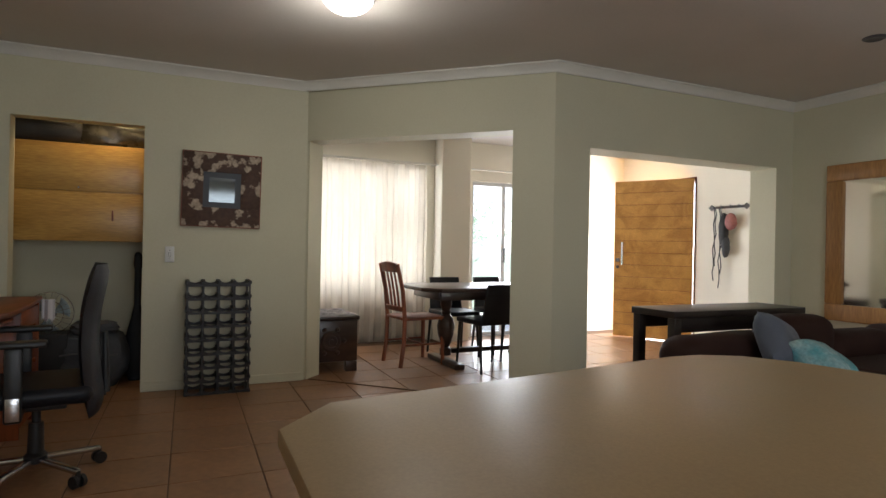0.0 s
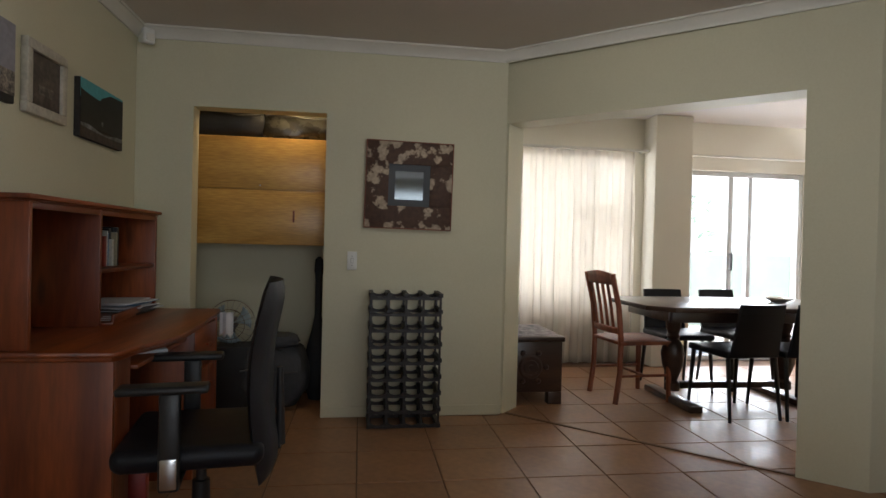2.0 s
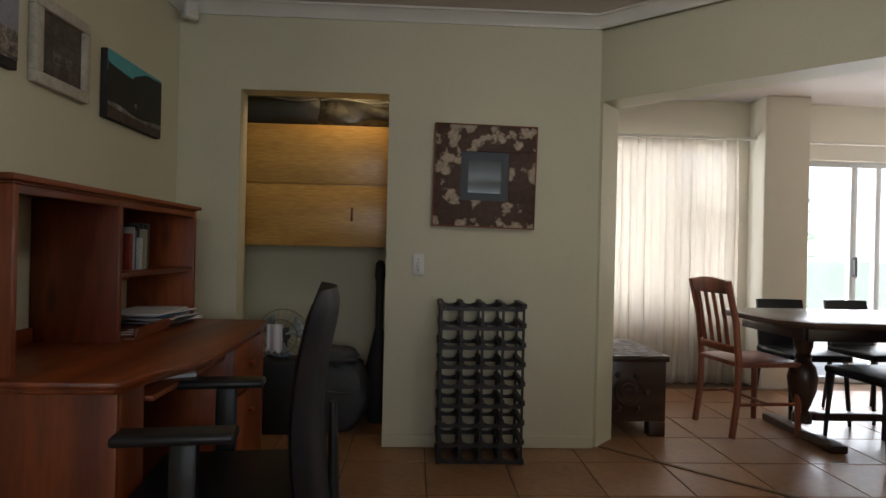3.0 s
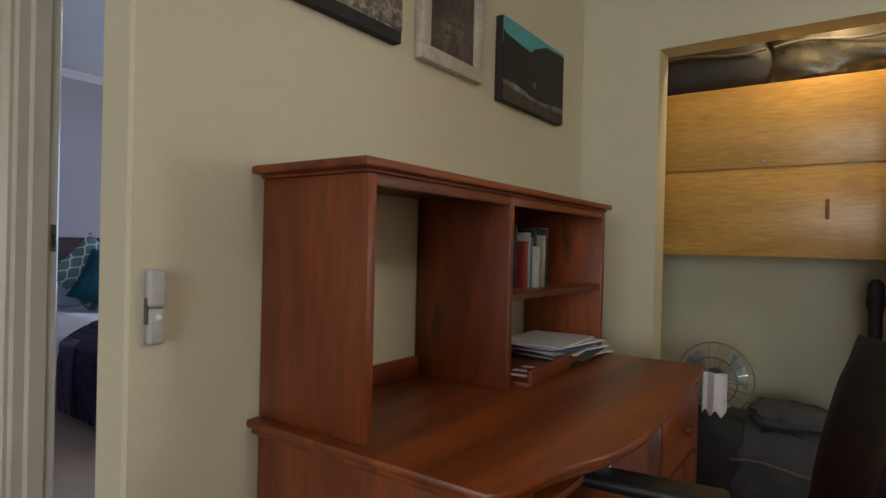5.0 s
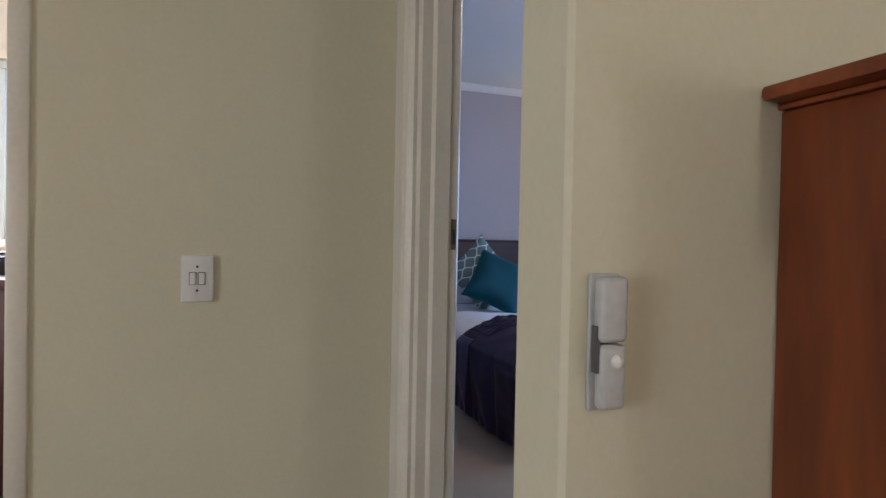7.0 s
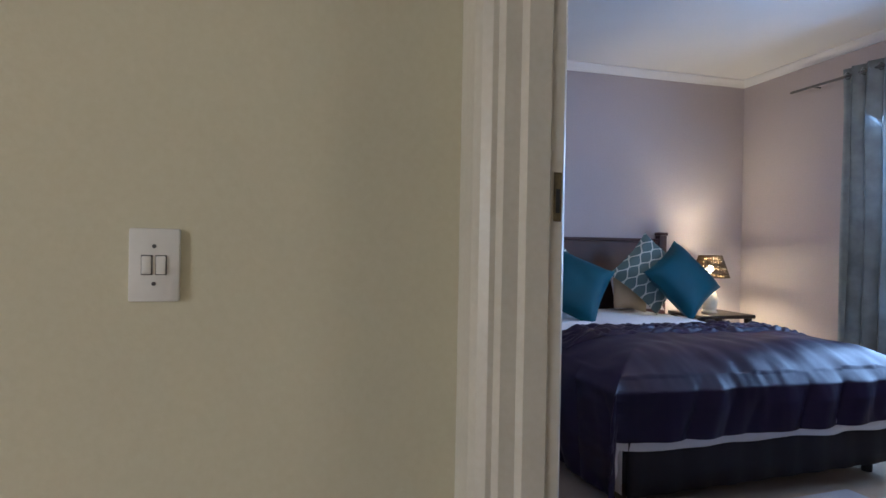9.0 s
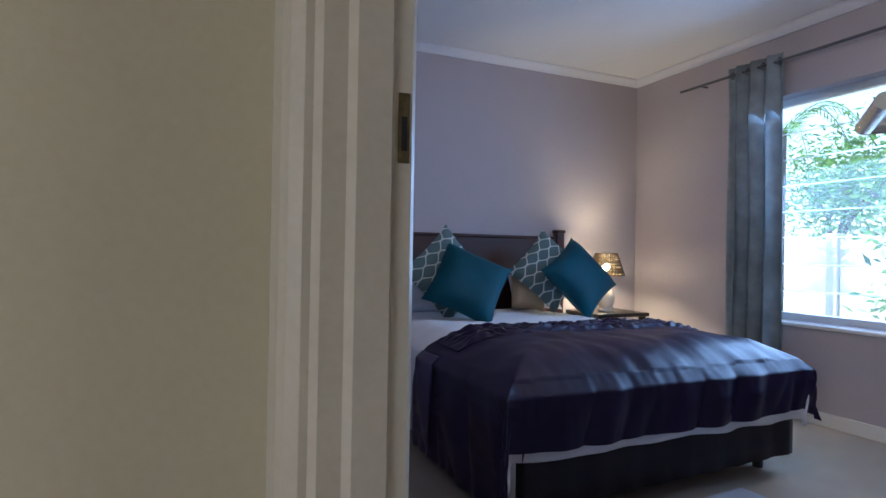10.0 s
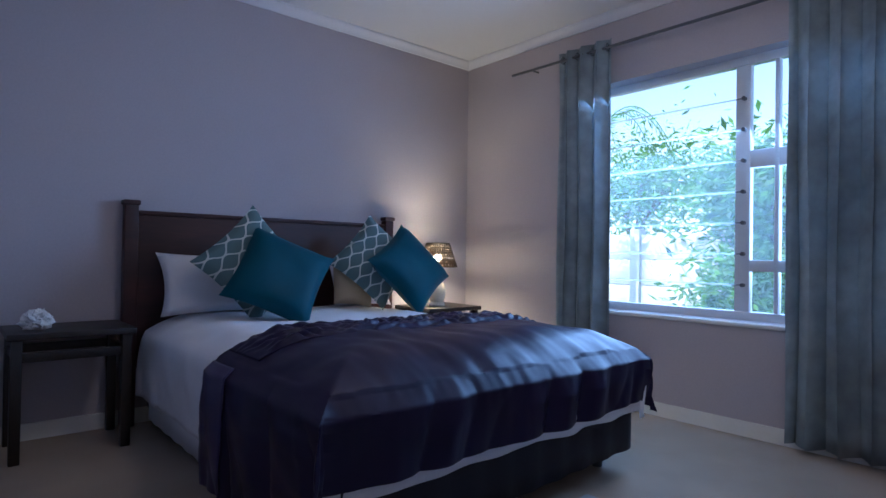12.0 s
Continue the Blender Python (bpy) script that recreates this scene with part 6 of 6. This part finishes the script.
# bedroom window, curtains and rod
window("window_4", "white aluminium bedroom window with side casements", (-4.63, BY + 0.10), 0, 1.92, 0.580, 1.99,
       bars=((1.055, 0.075), (1.222, 0.022), (1.60, 0.04)), rails=((1.09, 1.87, 1.437, 0.092), (1.09, 1.87, 0.873, 0.060)))
sl = structure("sill_bedroom", [((-4.63, BY - 0.02, 0.560), (-2.71, BY + 0.10, 0.5845))], TRIM, "white painted window sill", "sill", bevel=0.006)
for k in range(7):
    z = 0.77 + 0.165 * k
    bar = thing("burglar_bar", "clear thin burglar bar across the window", "burglar bar", group="burglar bars of the bedroom window")
    box_part("bar", (-4.60, BY + 0.085, z - 0.004), (-3.555, BY + 0.093, z + 0.004), BARGLASS, bar, 0.001)
    bm = bmesh.new()
    rod(bm, (-3.565, BY + 0.078, z), (-3.565, BY + 0.0995, z), 0.011, seg=12)
    part("fixing", bm, GREYPL, bar, smooth=True)
rodt = thing("curtain_rod", "thin dark metal curtain rod above the window", "curtain rod")
bm = bmesh.new()
rod(bm, (-5.075, BY - 0.075, 2.185), (-2.2, BY - 0.075, 2.185), 0.009, seg=12)
part("rod_bar", bm, GREYPL, rodt, smooth=True)
for x in (-4.9, -2.4):
    bm = bmesh.new()
    rod(bm, (x, BY - 0.075, 2.185), (x, BY - 0.0005, 2.185), 0.006, seg=8)
    part("rod_bracket", bm, GREYPL, rodt, smooth=True)
for x0, x1, wv, sd, z0 in ((-4.66, -4.27, 3.5, 1.0, 0.04), (-3.30, -2.60, 5.5, 4.0, 0.04)):
    cu = curtain("curtain", "grey-blue eyelet curtain drawn aside at the bedroom window", x0, x1, BY - 0.078, z0, 2.235, wv, 0.042, BLUECURT, 0.2, sd)
    for k in range(int(wv * 2)):
        bm = bmesh.new()
        xx = x0 + (x1 - x0) * (k + 0.5) / (wv * 2)
        for q in range(16):
            a0, a1 = 2 * math.pi * q / 16, 2 * math.pi * (q + 1) / 16
            rod(bm, (xx, BY - 0.075 + 0.022 * math.cos(a0), 2.185 + 0.022 * math.sin(a0)), (xx, BY - 0.075 + 0.022 * math.cos(a1), 2.185 + 0.022 * math.sin(a1)), 0.004, seg=5)
        part("eyelet", bm, CHROME, cu)
rug = thing("bedside_rug", "pale blue-grey rug lying on the carpet", "rug", (-3.12, 6.687, 0.0062), 4)
box_part("rug_mat", (-0.42, -0.50, 0), (0.42, 0.50, 0.012), CARPETRUG, rug, 0.004)

# ---- garden ----
bm = bmesh.new()
sheet(bm, 24, 24, lambda u, v: (-150 + 300 * u, -150 + 300 * v, -0.16))
tagged(part("ground", bm, GRASS), "green lawn round the house", "ground", kind="structure")
structure("pavement", [((0.5, 8.9, -0.16), (9.5, 11.6, -0.06)), ((5.66, 5.5, -0.16), (9.5, 8.9, -0.058))], PAVE, "pale paved terrace outside the doors", "paving")
gw = thing("garden_wall", "pale precast concrete panel garden wall", "wall", kind="structure")
for k in range(9):
    x = -11 + k * 1.5
    box_part("wall_post", (x - 0.07, 12.35, -0.16), (x + 0.07, 12.52, 1.30), ROCK, gw, 0.01)
    for q in range(4):
        box_part("wall_panel", (x + 0.071, 12.40, -0.14 + 0.345 * q), (x + 1.429, 12.46, 0.195 + 0.345 * q), ROCK, gw, 0.008)


def tree(label, at, height, spread, leaves, seed, low=0.35, leaf=0.09):
    """Tapered trunk, forked limbs and a loose crown of separate leaves."""
    r = random.Random(seed)
    t = thing("tree", label, "tree", (at[0], at[1], -0.16))
    bm = bmesh.new()
    tips = []

    def grow(p, d, length, rad, depth):
        q = p + d * length
        rod(bm, p, q, rad, rad * 0.7, 8)
        if depth == 0:
            tips.append(q)
            return
        for _ in range(3 if depth > 1 else 2):
            e = (d + Vector((r.uniform(-1, 1), r.uniform(-1, 1), r.uniform(-0.1, 0.7))) * 0.75).normalized()
            tips.append(q + e * length * 0.3)
            grow(q, e, length * 0.68, rad * 0.62, depth - 1)
    grow(Vector((0, 0, 0)), Vector((0.05, 0.02, 1)).normalized(), height * low, height * 0.022, 3)
    part("trunk", bm, BARK, t, smooth=True)
    bm = bmesh.new()
    for i in range(leaves):
        c = r.choice(tips)
        p = c + Vector((r.gauss(0, 1), r.gauss(0, 1), r.gauss(0, 0.8))) * spread * 0.17
        if p.z < 0.15:
            p.z = 0.15 + abs(r.gauss(0, 0.2))
        a = Vector((r.gauss(0, 1), r.gauss(0, 1), r.gauss(0, 0.6))).normalized()
        b = a.cross(Vector((r.gauss(0, 1), r.gauss(0, 1), r.gauss(0, 1)))).normalized()
        L = leaf * r.uniform(0.6, 1.4)
        vs = [bm.verts.new(p + w) for w in (-a * L, b * L * 0.32 - a * L * 0.1, a * L, -b * L * 0.32 - a * L * 0.1)]
        bm.faces.new(vs)
    part("crown", bm, LEAF, t)
    return t


tree("leafy green garden tree beside the precast wall", (-4.75, 11.9), 2.9, 2.0, 7000, 3, 0.28, 0.065)
tree("leafy green shrub growing in front of the precast wall", (-4.5, 11.2), 1.5, 1.4, 4500, 11, 0.22, 0.055)
tree("leafy green garden tree behind the precast wall", (-8.6, 15.6), 3.5, 3.2, 7000, 17, 0.34, 0.06)
tree("leafy green garden tree behind the precast wall", (-5.8, 16.2), 3.3, 3.0, 7000, 23, 0.34, 0.06)
tree("leafy green shrub at the edge of the terrace", (4.6, 13.2), 2.9, 2.2, 4000, 31, 0.28)
tree("leafy green garden tree beyond the terrace", (3.2, 15.5), 4.2, 3.2, 4500, 41, 0.32, 0.11)
tree("leafy green shrub seen beyond the front door", (9.9, 8.6), 2.6, 2.0, 2500, 47, 0.28)
tree("leafy green garden tree outside the south window", (0.8, -6.0), 4.2, 3.0, 4000, 53, 0.34, 0.11)

palm = thing("palm_tree", "palm with thin arching fronds in the garden", "palm", (-6.75, 11.7, -0.16))
bm = bmesh.new()
rod(bm, (0, 0, 0), (0.04, 0.02, 2.70), 0.075, 0.05, 10)
part("trunk", bm, BARK, palm, smooth=True)
pr_ = random.Random(5)
for k in range(9):
    az = 2 * math.pi * k / 9 + pr_.uniform(-0.2, 0.2)
    ln, rise = pr_.uniform(0.8, 1.15), pr_.uniform(0.15, 0.45)
    pts = [Vector((0.04 + math.cos(az) * ln * q / 10, 0.02 + math.sin(az) * ln * q / 10, 2.68 + rise * math.sin(2.6 * q / 10) - 0.55 * (q / 10) ** 2.5)) for q in range(11)]
    bm = bmesh.new()
    side = Vector((-math.sin(az), math.cos(az), 0))
    for i in range(10):
        rod(bm, pts[i], pts[i + 1], 0.007, 0.006, 5)
        for w in (0.0, 0.5):
            c = pts[i].lerp(pts[i + 1], w)
            d = (pts[i + 1] - pts[i]).normalized()
            for sg in (-1, 1):
                L = 0.24 * (1 - 0.5 * i / 10)
                e = (side * sg + d * 0.9 + Vector((0, 0, -0.35))).normalized()
                vs = [bm.verts.new(p) for p in (c, c + e * L * 0.4 + d * 0.012, c + e * L, c + e * L * 0.4 - d * 0.012)]
                bm.faces.new(vs)
    part("frond", bm, LEAF, palm)

# dark joint strip along the dining opening
bm = bmesh.new()
a, b = DA + dd * 0.05 + dn * 0.004, DA + dd * (DL - 0.30) + dn * 0.004
prism(bm, [(a.x, a.y), (b.x, b.y), (b.x + dn.x * 0.02, b.y + dn.y * 0.02), (a.x + dn.x * 0.02, a.y + dn.y * 0.02)], 0.0005, 0.006)
tagged(part("threshold_strip", bm, GROUT), "dark joint strip in the floor at the dining opening", "threshold", kind="structure")
structure("threshold_strip", [((2.56, 5.66, 0.0005), (4.53, 5.68, 0.006))], GROUT, "dark joint strip in the floor at the hall opening", "threshold")

# ---- floor tiles ----
P, J = 0.412, 0.006
X0, Y0 = 0.650 - 6 * P, 5.957 - 8 * P
me = bpy.data.meshes.new("tile")
bm = bmesh.new()
cube(bm, (-P / 2 + J / 2, -P / 2 + J / 2, -0.0075), (P / 2 - J / 2, P / 2 - J / 2, 0.0), 0.0025, 1)
bm.to_mesh(me)
bm.free()
me.materials.append(TILE)
tr = random.Random(9)
rest = bmesh.new()
count = 0
for i in range(-5, 18):
    for k in range(-9, 16):
        cx, cy = X0 + (i + 0.5) * P, Y0 + (k + 0.5) * P
        if cy > 8.63 or cx > 5.45 or cx < -4.45 or cy < -1.0:
            continue
        if cx < -1.67 and cy > 5.14:
            continue
        if cx < 0.6 and cy > 7.75:
            continue
        if -1.6 < cx < 4.9 and 3.3 < cy < 8.6 and count < 300:
            t = new("tile", me)
            t.parent = floor
            t.location = (cx, cy, tr.uniform(-0.0006, 0.0))
            count += 1
        else:
            cube(rest, (cx - P / 2 + J / 2, cy - P / 2 + J / 2, -0.0075), (cx + P / 2 - J / 2, cy + P / 2 - J / 2, 0.0))
o = part("tiles_rest", rest, TILEREST, floor, "terracotta floor tiles in the other rooms")
o["kind"] = "stuff"
